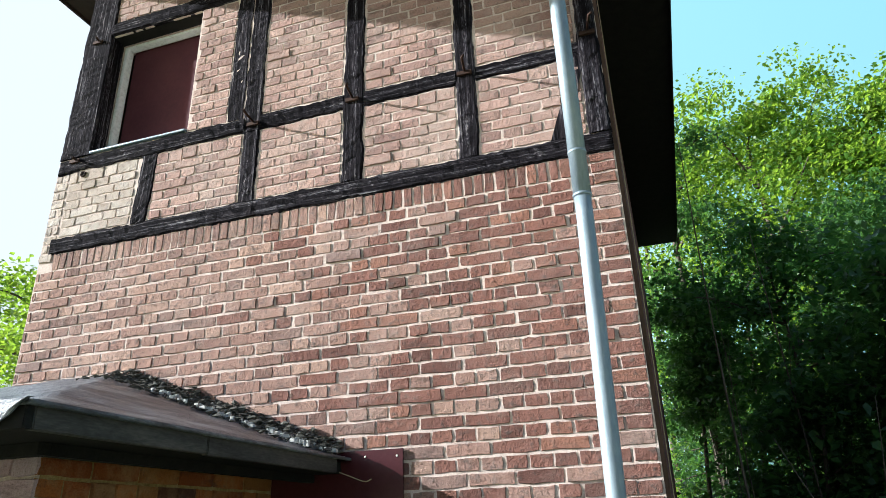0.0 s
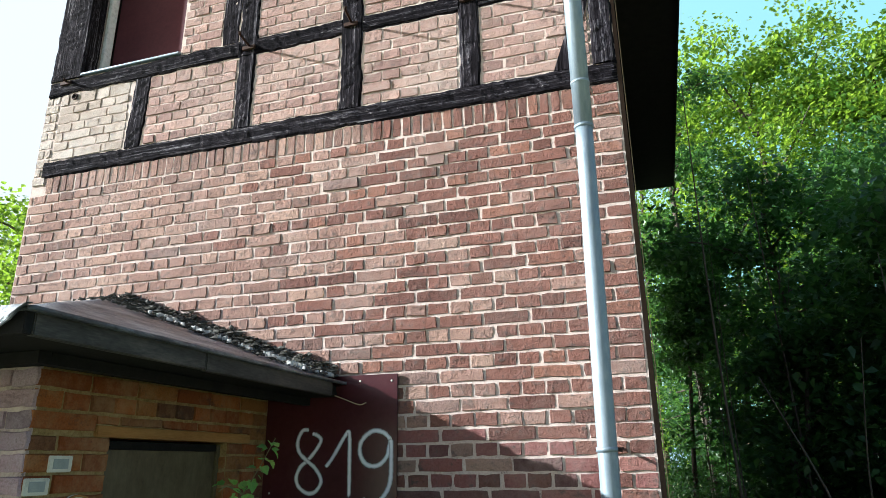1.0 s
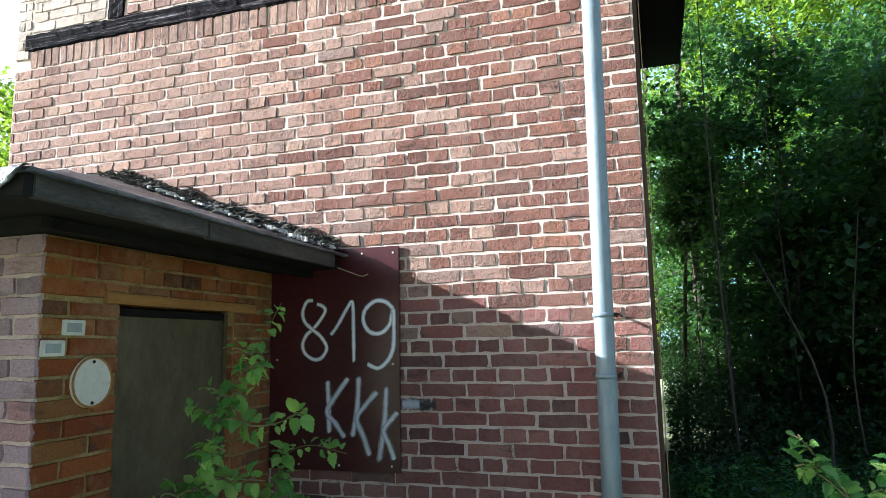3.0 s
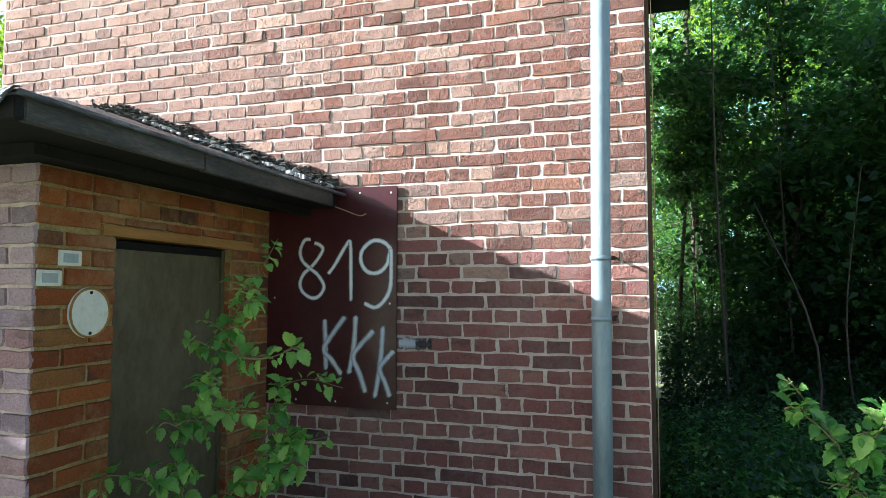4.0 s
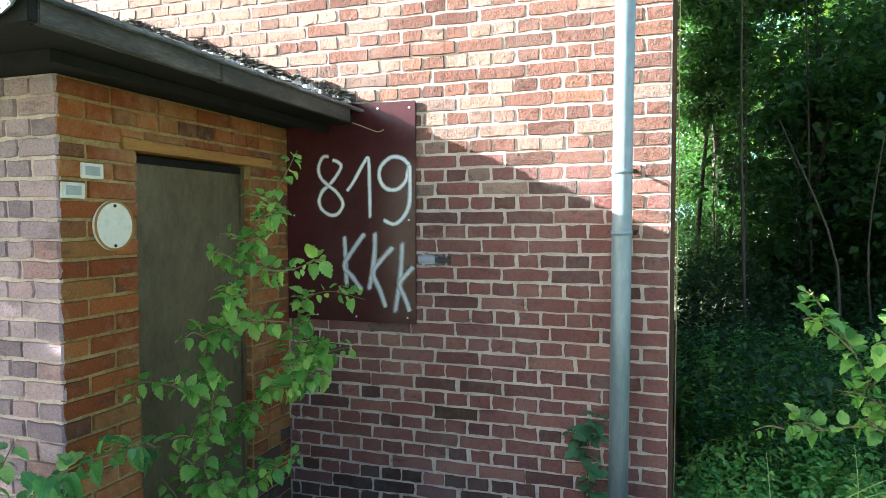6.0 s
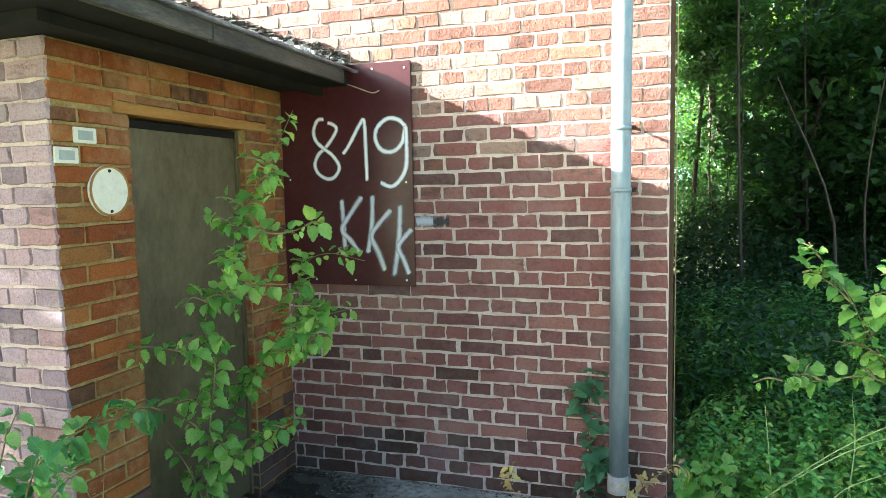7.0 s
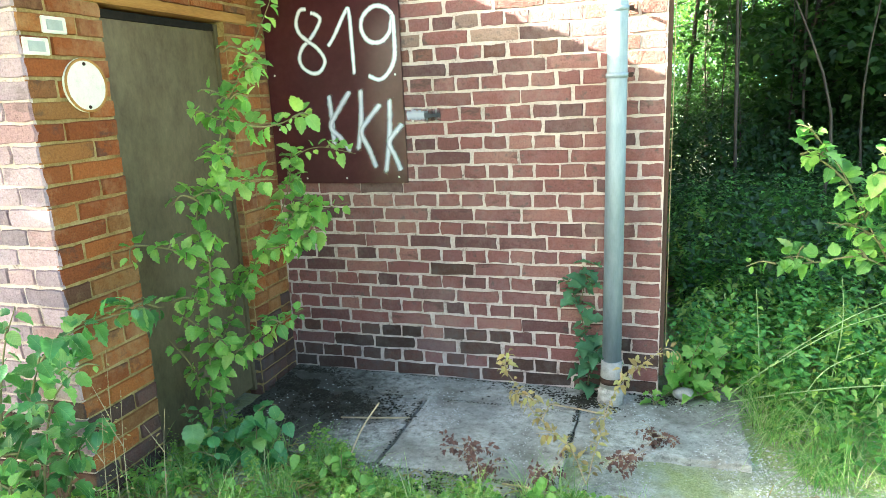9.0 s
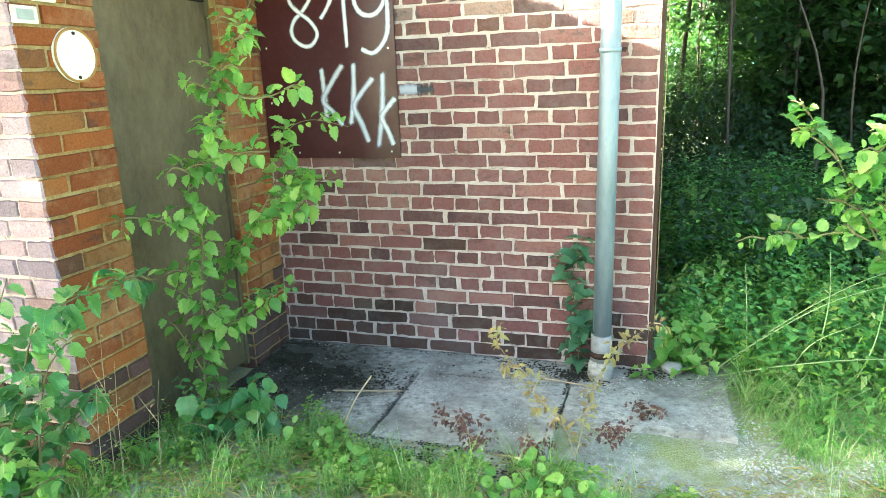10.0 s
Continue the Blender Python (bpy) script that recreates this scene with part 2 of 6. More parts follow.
def leaf_material(name, tones, through_tone, share=0.45, gloss=0.45, veins=False, patches=5.0):
    n = Nodes(name, gloss)
    c = n.ramp(n.piece(), tones)
    c = n.mix(1.0, c, n.ramp(n.noise(n.coords(), patches, 3, 0.6), [(0.35, (0.66, 0.72, 0.7)), (0.6, (1.12, 1.08, 1.0))]), "MULTIPLY")
    if veins:
        sep = n.tree.nodes.new("ShaderNodeSeparateXYZ")
        n.link(n.coords(world_space=False), sep.inputs[0])
        off = n.math("ABSOLUTE", sep.outputs[0])
        ribs = n.math("SINE", n.math("MULTIPLY", n.math("SUBTRACT", sep.outputs[1], n.math("MULTIPLY", off, 0.9)), 720.0))
        c = n.mix(n.ramp(ribs, [(0.0, (0, 0, 0)), (1.0, (0.13, 0.13, 0.13))]), c, tones[0][1])
        c = n.mix(n.ramp(n.math("MULTIPLY", off, 1000.0), [(0.35, (0.5, 0.5, 0.5)), (1.0, (0, 0, 0))]), c, tones[-1][1])
        n.bump(ribs, 0.25, 0.0012)
    vein = n.noise(n.coords(), 70, 4, 0.6)
    c = n.mix(1.0, c, n.ramp(vein, [(0.3, (0.75, 0.78, 0.7)), (0.7, (1, 1, 1))]), "MULTIPLY")
    n.colour(c)
    tr = n.tree.nodes.new("ShaderNodeBsdfTranslucent")
    n.link(n.mix(0.55, c, through_tone), tr.inputs["Color"])
    mx = n.tree.nodes.new("ShaderNodeMixShader")
    mx.inputs[0].default_value = share
    n.link(n.bsdf.outputs[0], mx.inputs[1])
    n.link(tr.outputs[0], mx.inputs[2])
    n.link(mx.outputs[0], n.out.inputs["Surface"])
    return n.mat


LEAF = leaf_material("light_green_leaf", [(0.0, (0.10, 0.26, 0.06)), (0.4, (0.22, 0.42, 0.10)), (0.85, (0.36, 0.56, 0.14)), (0.97, (0.46, 0.62, 0.20)), (1.0, (0.55, 0.58, 0.18))], (0.30, 0.70, 0.10), 0.5, 0.4, True)
LEAF_BLUE = leaf_material("dark_creeper_leaf", [(0.0, (0.04, 0.14, 0.055)), (0.5, (0.10, 0.27, 0.10)), (0.85, (0.19, 0.38, 0.13)), (1.0, (0.36, 0.50, 0.16))], (0.18, 0.50, 0.08), 0.38, 0.28, True)
LEAF_GREY = leaf_material("grey_green_creeper_leaf", [(0.0, (0.08, 0.21, 0.12)), (1.0, (0.16, 0.33, 0.18))], (0.18, 0.42, 0.16), 0.4, 0.5, True)
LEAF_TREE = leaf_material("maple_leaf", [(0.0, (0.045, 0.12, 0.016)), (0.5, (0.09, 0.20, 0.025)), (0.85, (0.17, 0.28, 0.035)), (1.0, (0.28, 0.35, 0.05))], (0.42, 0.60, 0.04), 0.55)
# darker copy of the maple leaf, with the wood's shade in its colour
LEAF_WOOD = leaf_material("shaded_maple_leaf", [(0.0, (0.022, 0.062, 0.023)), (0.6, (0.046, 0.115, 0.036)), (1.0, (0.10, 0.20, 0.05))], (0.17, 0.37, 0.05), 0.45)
# darkest leaf copy: deep shade under the trees, put into the colour
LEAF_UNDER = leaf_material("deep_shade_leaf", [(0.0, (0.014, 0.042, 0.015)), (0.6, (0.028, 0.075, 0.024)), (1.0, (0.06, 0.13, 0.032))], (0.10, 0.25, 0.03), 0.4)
LEAF_HERB = leaf_material("fresh_herb_leaf", [(0.0, (0.07, 0.21, 0.04)), (0.4, (0.20, 0.38, 0.07)), (0.8, (0.40, 0.54, 0.13)), (1.0, (0.62, 0.62, 0.26))], (0.40, 0.66, 0.07), 0.45, 0.45)
LEAF_DRY = leaf_material("withered_leaf", [(0.0, (0.34, 0.22, 0.10)), (0.6, (0.52, 0.42, 0.20)), (1.0, (0.46, 0.46, 0.16))], (0.58, 0.48, 0.2), 0.35, 0.8)
LEAF_RED = leaf_material("reddish_withered_leaf", [(0.0, (0.13, 0.07, 0.065)), (1.0, (0.24, 0.13, 0.105))], (0.22, 0.12, 0.10), 0.25, 0.8)
GRASS = leaf_material("grass_blade", [(0.0, (0.07, 0.22, 0.05)), (0.45, (0.22, 0.42, 0.11)), (0.84, (0.46, 0.60, 0.22)), (1.0, (0.66, 0.60, 0.40))], (0.38, 0.68, 0.18), 0.4, 0.6)


def ground_material():
    n = Nodes("soil_gravel_and_moss", 0.95)
    co = n.coords()
    a, b, c3 = n.noise(co, 1.3, 6, 0.65), n.noise(co, 14, 6, 0.75), n.noise(co, 90, 4, 0.7)
    soil = n.ramp(b, [(0.3, (0.17, 0.16, 0.13)), (0.5, (0.38, 0.37, 0.32)), (0.75, (0.62, 0.60, 0.55))])
    green = n.ramp(c3, [(0.3, (0.17, 0.21, 0.05)), (0.7, (0.42, 0.45, 0.17))])
    col = n.mix(n.ramp(a, [(0.42, (0, 0, 0)), (0.56, (0.8, 0.8, 0.8))]), soil, green)
    col = n.mix(n.ramp(c3, [(0.64, (0, 0, 0)), (0.7, (0.8, 0.8, 0.8))]), col, (0.5, 0.48, 0.44))
    n.colour(col)
    n.bump(n.math("ADD", b, c3), 0.8, 0.02)
    return n.mat




def backdrop_material():
    """Plain bright sky: white haze towards the sun's side, pale cyan away from it."""
    n = Nodes("bright_sky", 1.0)
    sep = n.tree.nodes.new("ShaderNodeSeparateXYZ")
    n.link(n.tree.nodes.new("ShaderNodeNewGeometry").outputs["Position"], sep.inputs[0])
    glow = n.tree.nodes.new("ShaderNodeEmission")
    wide = n.math("ADD", n.math("MULTIPLY", sep.outputs[0], 0.004), 0.6)
    n.link(n.ramp(wide, [(0.1, (1.0, 1.0, 1.0)), (0.42, (1.0, 1.0, 1.0)), (0.7, (0.50, 0.86, 0.90)), (1.0, (0.46, 0.82, 0.90))]), glow.inputs["Color"])
    glow.inputs["Strength"].default_value = 0.36
    n.link(glow.outputs[0], n.out.inputs["Surface"])
    return n.mat


BACKDROP = backdrop_material()
GROUND = ground_material()
GRAVEL = rough_material("pale_gravel", [(0.3, (0.18, 0.175, 0.16)), (0.5, (0.42, 0.41, 0.38)), (0.7, (0.72, 0.70, 0.66))], 70, 0.9, 0.3, 0.004)


# ---- builders ----
rng = random.Random(7)


def mesh_from(name, verts, faces, material, smooth=False):
    me = bpy.data.meshes.new(name)
    me.from_pydata([tuple(v) for v in verts], [], faces)
    me.materials.append(material)
    if smooth:
        me.polygons.foreach_set("use_smooth", [True] * len(me.polygons))
    me.update()
    return me


def part(name, data, material, parent, label=""):
    """Links a bmesh or a mesh as one object under a thing or a part."""
    if isinstance(data, bmesh.types.BMesh):
        me = bpy.data.meshes.new(name)
        data.to_mesh(me)
        data.free()
        me.materials.append(material)
        data = me
    ob = new(name, data)
    ob.parent = parent
    return tagged(ob, label)


def thing(name, label, category, at=(0, 0, 0), group="", kind=""):
    ob = new(name)
    ob.empty_display_size = 0.1
    ob.location = at
    return tagged(ob, label, category, group, kind)


def structure(name, data, material, label, category):
    return tagged(part(name, data, material, None), label, category, kind="structure")


def add_box(bm, lo, hi):
    x0, y0, z0 = lo
    x1, y1, z1 = hi
    v = [bm.verts.new(p) for p in ((x0, y0, z0), (x1, y0, z0), (x1, y1, z0), (x0, y1, z0), (x0, y0, z1), (x1, y0, z1), (x1, y1, z1), (x0, y1, z1))]
    for f in ((0, 3, 2, 1), (4, 5, 6, 7), (0, 1, 5, 4), (1, 2, 6, 5), (2, 3, 7, 6), (3, 0, 4, 7)):
        bm.faces.new([v[i] for i in f])


def boxes(*pairs, bevel=0.0):
    bm = bmesh.new()
    for lo, hi in pairs:
        add_box(bm, lo, hi)
    if bevel:
        bmesh.ops.bevel(bm, geom=bm.edges[:], offset=bevel, segments=2, affect="EDGES")
    return bm


def tube(points, radii, sides=8, cap=True):
    """Verts and faces of a round rod along points."""
    pts = [Vector(p) for p in points]
    verts, faces = [], []
    for i, p in enumerate(pts):
        way = (pts[min(i + 1, len(pts) - 1)] - pts[max(i - 1, 0)]).normalized()
        side = way.cross(Vector((0.31, 0.17, 0.93)) if abs(way.z) < 0.9 else Vector((1, 0, 0))).normalized()
        up = side.cross(way)
        r = radii[i] if isinstance(radii, (list, tuple)) else radii
        for k in range(sides):
            a = 2 * math.pi * k / sides
            verts.append(p + r * (math.cos(a) * side + math.sin(a) * up))
    for i in range(len(pts) - 1):
        for k in range(sides):
            a, b = i * sides + k, i * sides + (k + 1) % sides
            faces.append((a, b, b + sides, a + sides))
    if cap:
        faces.append(tuple(range(sides))[::-1])
        faces.append(tuple(range((len(pts) - 1) * sides, len(pts) * sides)))
    return verts, faces


def tubes(name, rods, material, sides=8):
    verts, faces = [], []
    for points, radii in rods:
        v, f = tube(points, radii, sides)
        faces += [tuple(i + len(verts) for i in g) for g in f]
        verts += v
    return mesh_from(name, verts, faces, material, True)


def smooth_line(points, steps=5):
    """A Catmull-Rom line through the points."""
    p = [Vector(q) for q in points]
    p = [2 * p[0] - p[1]] + p + [2 * p[-1] - p[-2]]
    out = []
    for i in range(1, len(p) - 2):
        for s in range(steps):
            t = s / steps
            out.append(0.5 * (2 * p[i] + (p[i + 1] - p[i - 1]) * t + (2 * p[i - 1] - 5 * p[i] + 4 * p[i + 1] - p[i + 2]) * t * t + (3 * p[i] - p[i - 1] - 3 * p[i + 1] + p[i + 2]) * t ** 3))
    return out + [p[-2]]


# ---- bricks: laid in plane coordinates (u along, v up, w out of the wall) ----
COURSE, HEAD, JOINT = 0.077, 0.13, 0.012


def brick_shape(u0, u1, v0, v1, out, r, worn=1.0):
    """A worn brick: an uneven outer rim in the mortar and a proud, slightly uneven face."""
    rim, face = [], []
    w, h = u1 - u0, v1 - v0
    ring = [(0, 0), (0.33, 0), (0.67, 0), (1, 0), (1, 0.5), (1, 1), (0.67, 1), (0.33, 1), (0, 1), (0, 0.5)]
    tilt = r.uniform(-0.0018, 0.0018) * worn
    for a, b in ring:
        ju, jv = r.uniform(-0.003, 0.003) * worn, r.uniform(-0.003, 0.003) * worn
        rim.append((u0 + a * w + ju, v0 + b * h + jv, -0.009))
        inset = r.uniform(0.0015, 0.0045)
        corner = 0.0015 * worn if (a in (0, 1) and b in (0, 1)) else 0.0
        fu = u0 + a * w + ju + (inset + corner if a == 0 else -inset - corner if a == 1 else 0)
        fv = v0 + b * h + jv + (inset if b == 0 else -inset if b == 1 else 0)
        face.append((fu, fv, out + tilt * (a - 0.5) * 2 + r.uniform(-0.0012, 0.0012) * worn))
    mid = (u0 + w / 2, v0 + h / 2, out + r.uniform(-0.001, 0.0015))
    verts = rim + face + [mid]
    n = len(ring)
    faces = [(i, (i + 1) % n, n + (i + 1) % n, n + i) for i in range(n)]
    faces += [(n + i, n + (i + 1) % n, 2 * n) for i in range(n)]
    return verts, faces


def wall_plane(kind, c):
    """Turns (u, v, w) into the world: front faces -y at y = c, side faces +x at x = c (u is y)."""
    if kind == "front":
        return lambda p: (p[0], c - p[2], p[1])
    return lambda p: (c + p[2], p[0], p[1])


def course_spans(k, lo, hi, shift=0.0):
    """Brick ends in course k: headers and stretchers in turn, laid from the corner at hi."""
    spans, u = [], hi
    rest = HEAD if k % 2 else 2 * HEAD
    if k % 2 == 0:
        for w in (1.5 * HEAD, HEAD)[:1 + (k // 2) % 2]:
            spans.append((u - w, u))
            u -= w
    while u - lo > 0.03:
        w = min(rest, u - lo)
        if u - w - lo < 0.05:
            w = u - lo
        spans.append((u - w, u))
        u -= w
    return [(a, b) for a, b in spans if b - a > 0.025]


class Bricks:
    """Collects bricks of one wall: near ones as objects that share a few meshes, the others in joined meshes."""

    def __init__(self, owner, kind, c, seed):
        self.owner, self.kind, self.c, self.r = owner, kind, c, random.Random(seed)
        self.put, self.cache, self.joined = wall_plane(kind, c), {}, {}

    def single(self, u0, u1, v0, v1, material):
        w = round((u1 - u0) / 0.01) * 0.01
        key = (w, round(v1 - v0, 3), material.name, self.r.randrange(6))
        if key not in self.cache:
            v, f = brick_shape(-w / 2, w / 2, -(v1 - v0) / 2, (v1 - v0) / 2, 0.004, random.Random(str(key)), 1.3 if self.kind == "front" else 0.8)
            zero = wall_plane(self.kind, 0.0)
            me = mesh_from("brick", [zero(p) for p in v], f, material)
            self.cache[key] = me
        ob = new("brick", self.cache[key])
        ob.parent = self.owner
        ob.location = self.put(((u0 + u1) / 2, (v0 + v1) / 2, self.r.uniform(-0.002, 0.004)))

    def many(self, u0, u1, v0, v1, material, worn=1.2):
        verts, faces = self.joined.setdefault(material.name, ([], []))
        odd = self.r.random()
        out = self.r.uniform(0.006, 0.011) if odd > 0.92 else self.r.uniform(0.0012, 0.0048)
        v, f = brick_shape(u0, u1, v0, v1, out, self.r, worn)
        faces += [tuple(i + len(verts) for i in g) for g in f]
        verts += [self.put(p) for p in v]

    def finish(self, name="bricks"):
        for material, (verts, faces) in self.joined.items():
            ob = part(name, mesh_from(name, verts, faces, bpy.data.materials[material]), None, self.owner)
            tagged(ob, kind="stuff")


def timber(name, axis, a0, a1, b0, b1, y_out, parent, depth=0.12, seed=1, lean=0.0, material=None):
    """A weathered beam in the front wall. axis z: upright from z a0 to a1 between x b0 and b1; axis x: level."""
    r = random.Random(seed)
    n = max(6, int((a1 - a0) / 0.035))
    verts, faces = [], []
    for i in range(n + 1):
        t = i / n
        a = a0 + (a1 - a0) * t
        e0 = 0.013 * noise.noise(Vector((a * 5, b0, seed))) + r.uniform(-0.005, 0.005)
        e1 = 0.013 * noise.noise(Vector((a * 5, b1, seed + 9))) + r.uniform(-0.005, 0.005)
        off = lean * t
        prof = [(b0 + e0 + off, depth), (b0 + e0 + off, -y_out + 0.012), (b0 + e0 + 0.012 + off, -y_out), ((b0 * 2 + b1) / 3 + off, -y_out - r.uniform(-0.006, 0.007)), ((b0 + 2 * b1) / 3 + off, -y_out - r.uniform(-0.006, 0.007)), (b1 + e1 - 0.012 + off, -y_out), (b1 + e1 + off, -y_out + 0.012), (b1 + e1 + off, depth)]
        for b, y in prof:
            verts.append((b, y, a) if axis == "z" else (a, y, b))
    m = 8
    for i in range(n):
        for k in range(m - 1):
            q = (i * m + k, i * m + k + 1, (i + 1) * m + k + 1, (i + 1) * m + k)
            faces.append(q if axis == "z" else q[::-1])
    faces.append(tuple(range(m)) if axis == "x" else tuple(range(m))[::-1])
    faces.append(tuple(range(n * m, n * m + m))[::-1] if axis == "x" else tuple(range(n * m, n * m + m)))
    me = mesh_from(name, verts, faces, material or (TIMBER_V if axis == "z" else TIMBER_H))
    bm = bmesh.new()
    bm.from_mesh(me)
    bmesh.ops.recalc_face_normals(bm, faces=bm.faces)
    bm.to_mesh(me)
    bm.free()
    return part(name, me, None, parent)


# ---- the house ----
LEFT, EAVE, DEEP = -4.34, 6.88, 9.0
core = boxes(((LEFT, 0.002, -0.3), (0, 0.26, 4.83)), ((LEFT, 0.002, 4.83), (-4.045, 0.26, EAVE)), ((-3.11, 0.002, 4.83), (0, 0.26, EAVE)), ((-4.045, 0.002, 6.02), (-3.11, 0.26, EAVE)))
wall_front = structure("wall_front", core, MORTAR, "weathered red brick wall with black half-timbering above", "wall")
wall_side = structure("wall_side", boxes(((-0.25, 0.262, -0.3), (-0.004, DEEP, EAVE))), BRICK, "plain red brick side wall of the house", "wall")
wall_left = structure("wall_left", boxes(((LEFT + 0.003, 0.262, -0.3), (LEFT + 0.25, DEEP, EAVE))), BRICK, "plain red brick far side wall of the house", "wall")
wall_back = structure("wall_back", boxes(((LEFT + 0.252, DEEP - 0.25, -0.3), (-0.252, DEEP - 0.002, EAVE))), BRICK, "plain red brick rear wall of the house", "wall")

# brown boards down the edge of the side wall
corner_board = tagged(part("corner_board", boxes(((-0.002, 0.03, 0.1), (0.022, 0.16, EAVE - 0.02)), bevel=0.003), SIDEWOOD, None), "dark brown board fixed upright on the house's side wall", "board")

# thin pale cable clipped along that board
v, f = tube([(0.03, 0.06, 0.2), (0.034, 0.06, 2.2), (0.03, 0.06, 4.4), (0.033, 0.06, EAVE - 0.1)], 0.0028, 6)
tagged(part("cable", mesh_from("cable", v, f, DRYSTEM, True), None, None), "thin pale cable running up the house corner", "cable")

# sill beam, rails and posts
timber("sill_beam", "x", -4.245, 0.0, 3.985, 4.12, 0.014, wall_front, seed=3)
timber("rail", "x", -4.32, -2.585, 4.695, 4.825, 0.016, wall_front, seed=4)
timber("rail", "x", -2.45, -1.775, 4.695, 4.825, 0.010, wall_front, seed=5)
timber("rail", "x", -1.62, -0.945, 4.69, 4.815, 0.010, wall_front, seed=6)
timber("rail", "x", -0.81, -0.13, 4.69, 4.805, 0.010, wall_front, seed=7)
timber("corner_post", "z", 4.83, EAVE, -4.335, -4.03, 0.016, wall_front, seed=8)
timber("short_post", "z", 4.12, 4.695, -3.52, -3.365, 0.008, wall_front, seed=9, lean=0.02)
timber("post", "z", 4.12, 4.695, -2.585, -2.45, 0.012, wall_front, seed=10)
timber("post", "z", 4.697, EAVE, -2.60, -2.452, 0.012, wall_front, seed=11)
timber("post", "z", 4.83, EAVE, -2.757, -2.603, 0.003, wall_front, seed=19)
timber("post", "z", 4.12, EAVE, -1.775, -1.62, 0.012, wall_front, seed=12)
timber("post", "z", 4.12, EAVE, -0.945, -0.81, 0.012, wall_front, seed=13)
timber("corner_post", "z", 4.12, EAVE, -0.13, 0.0, 0.012, wall_front, seed=14)
timber("window_head", "x", -4.045, -2.72, 6.02, 6.16, 0.018, wall_front, seed=15)

# a leaning brace between the last rail and the corner post
brace_bm = bmesh.new()
pts = [(-0.36, 4.12), (-0.25, 4.12), (-0.125, 4.60), (-0.125, 4.80)]
low = [brace_bm.verts.new((x, 0.1, z)) for x, z in pts]
high = [brace_bm.verts.new((x, -0.008, z)) for x, z in pts]
brace_bm.faces.new(high)
for i in range(4):
    brace_bm.faces.new((low[i], low[(i + 1) % 4], high[(i + 1) % 4], high[i]))
bmesh.ops.recalc_face_normals(brace_bm, faces=brace_bm.faces)
part("brace", brace_bm, TIMBER_V, wall_front)

# iron ties bolted to the posts, sticking out of the wall
def tie(x, z, reach, drop):
    t = thing("iron_tie", "thin rusty iron tie bar sticking out from a timber post", "tie", (x, -0.01, z), "iron ties")
    part("bar", tubes("bar", [([(0, 0.0, 0), (0.03, -reach, -drop), (0.05, -reach - 0.03, -drop - 0.01)], 0.009)], IRON), None, t)
    part("strap", boxes(((-0.05, -0.022, -0.03), (0.05, -0.003, 0.0)), bevel=0.002), IRON, t)
    return t


for x, z in ((-2.5, 4.76), (-1.70, 4.77), (-0.88, 4.77), (-0.06, 4.86), (-4.16, 4.80), (-4.18, 6.0)):
    tie(x, z, 0.17 if x > -4 else 0.05, 0.015)

# round vent hole with a rusty rim in the pale panel
v, f = tube([(0.022 * math.cos(a), 0.0, 0.022 * math.sin(a)) for a in [2 * math.pi * k / 20 for k in range(21)]], 0.006, 6)
vent = thing("vent_pipe", "small round black vent hole in pale bricks", "vent", (-4.06, -0.012, 4.655))
part("rim", mesh_from("rim", v, f, IRON, True), None, vent)
# solid near-black disc paints the darkness inside the hole
v, f = tube([(0, 0.004, 0), (0, 0.012, 0)], 0.021, 16)
part("bore", mesh_from("bore", v, f, SOFFIT, True), None, vent, "black hollow")

# window, boarded up with a maroon panel
window = tagged(new("window_1"), "boarded-up window with flaking white frame", "window", kind="structure")
wf = boxes(((-4.036, 0.14, 4.93), (-3.998, 0.21, 6.012)), ((-3.997, 0.14, 5.988), (-3.115, 0.21, 6.012)), ((-3.997, 0.14, 4.93), (-3.115, 0.21, 4.955)), bevel=0.005)
part("window_frame", wf, FRAMEWHITE, window, "flaking white wooden window frame")
part("panel", boxes(((-3.99, 0.222, 4.94), (-3.115, 0.232, 6.0)), bevel=0.002), MAROON_DULL, window, "maroon painted panel closing the window")
# near-black lining stands in for the shade inside the window recess
part("reveal_board", boxes(((-4.044, 0.02, 4.92), (-4.037, 0.128, 6.018)), ((-4.035, 0.02, 6.013), (-3.115, 0.128, 6.018))), SOFFIT, window)
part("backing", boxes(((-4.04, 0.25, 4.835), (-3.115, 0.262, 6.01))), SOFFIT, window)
sill = boxes(((-4.03, -0.025, 4.832), (-3.115, 0.135, 4.852)), bevel=0.004)
for vert in sill.verts:
    if vert.co.y > 0.05 and vert.co.z > 4.842:
        vert.co.z += 0.065
part("window_sill", sill, ZINC, window, "sloping grey metal sill")

# main roof with deep boarded eaves
roof = tagged(new("roof"), "dark hipped roof with deep black boarded eaves", "roof", kind="structure")
RX0, RX1, RY0, RY1 = -4.96, 0.70, -1.62, 9.0
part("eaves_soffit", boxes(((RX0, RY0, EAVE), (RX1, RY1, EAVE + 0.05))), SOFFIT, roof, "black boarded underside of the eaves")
part("fascia", boxes(((RX0 - 0.02, RY0 - 0.02, EAVE - 0.03), (RX0, RY1, EAVE + 0.2)), ((RX1, RY0 - 0.02, EAVE - 0.03), (RX1 + 0.02, RY1, EAVE + 0.2)), ((RX0, RY0 - 0.02, EAVE - 0.03), (RX1, RY0, EAVE + 0.2))), SOFFIT, roof)
hip = bmesh.new()
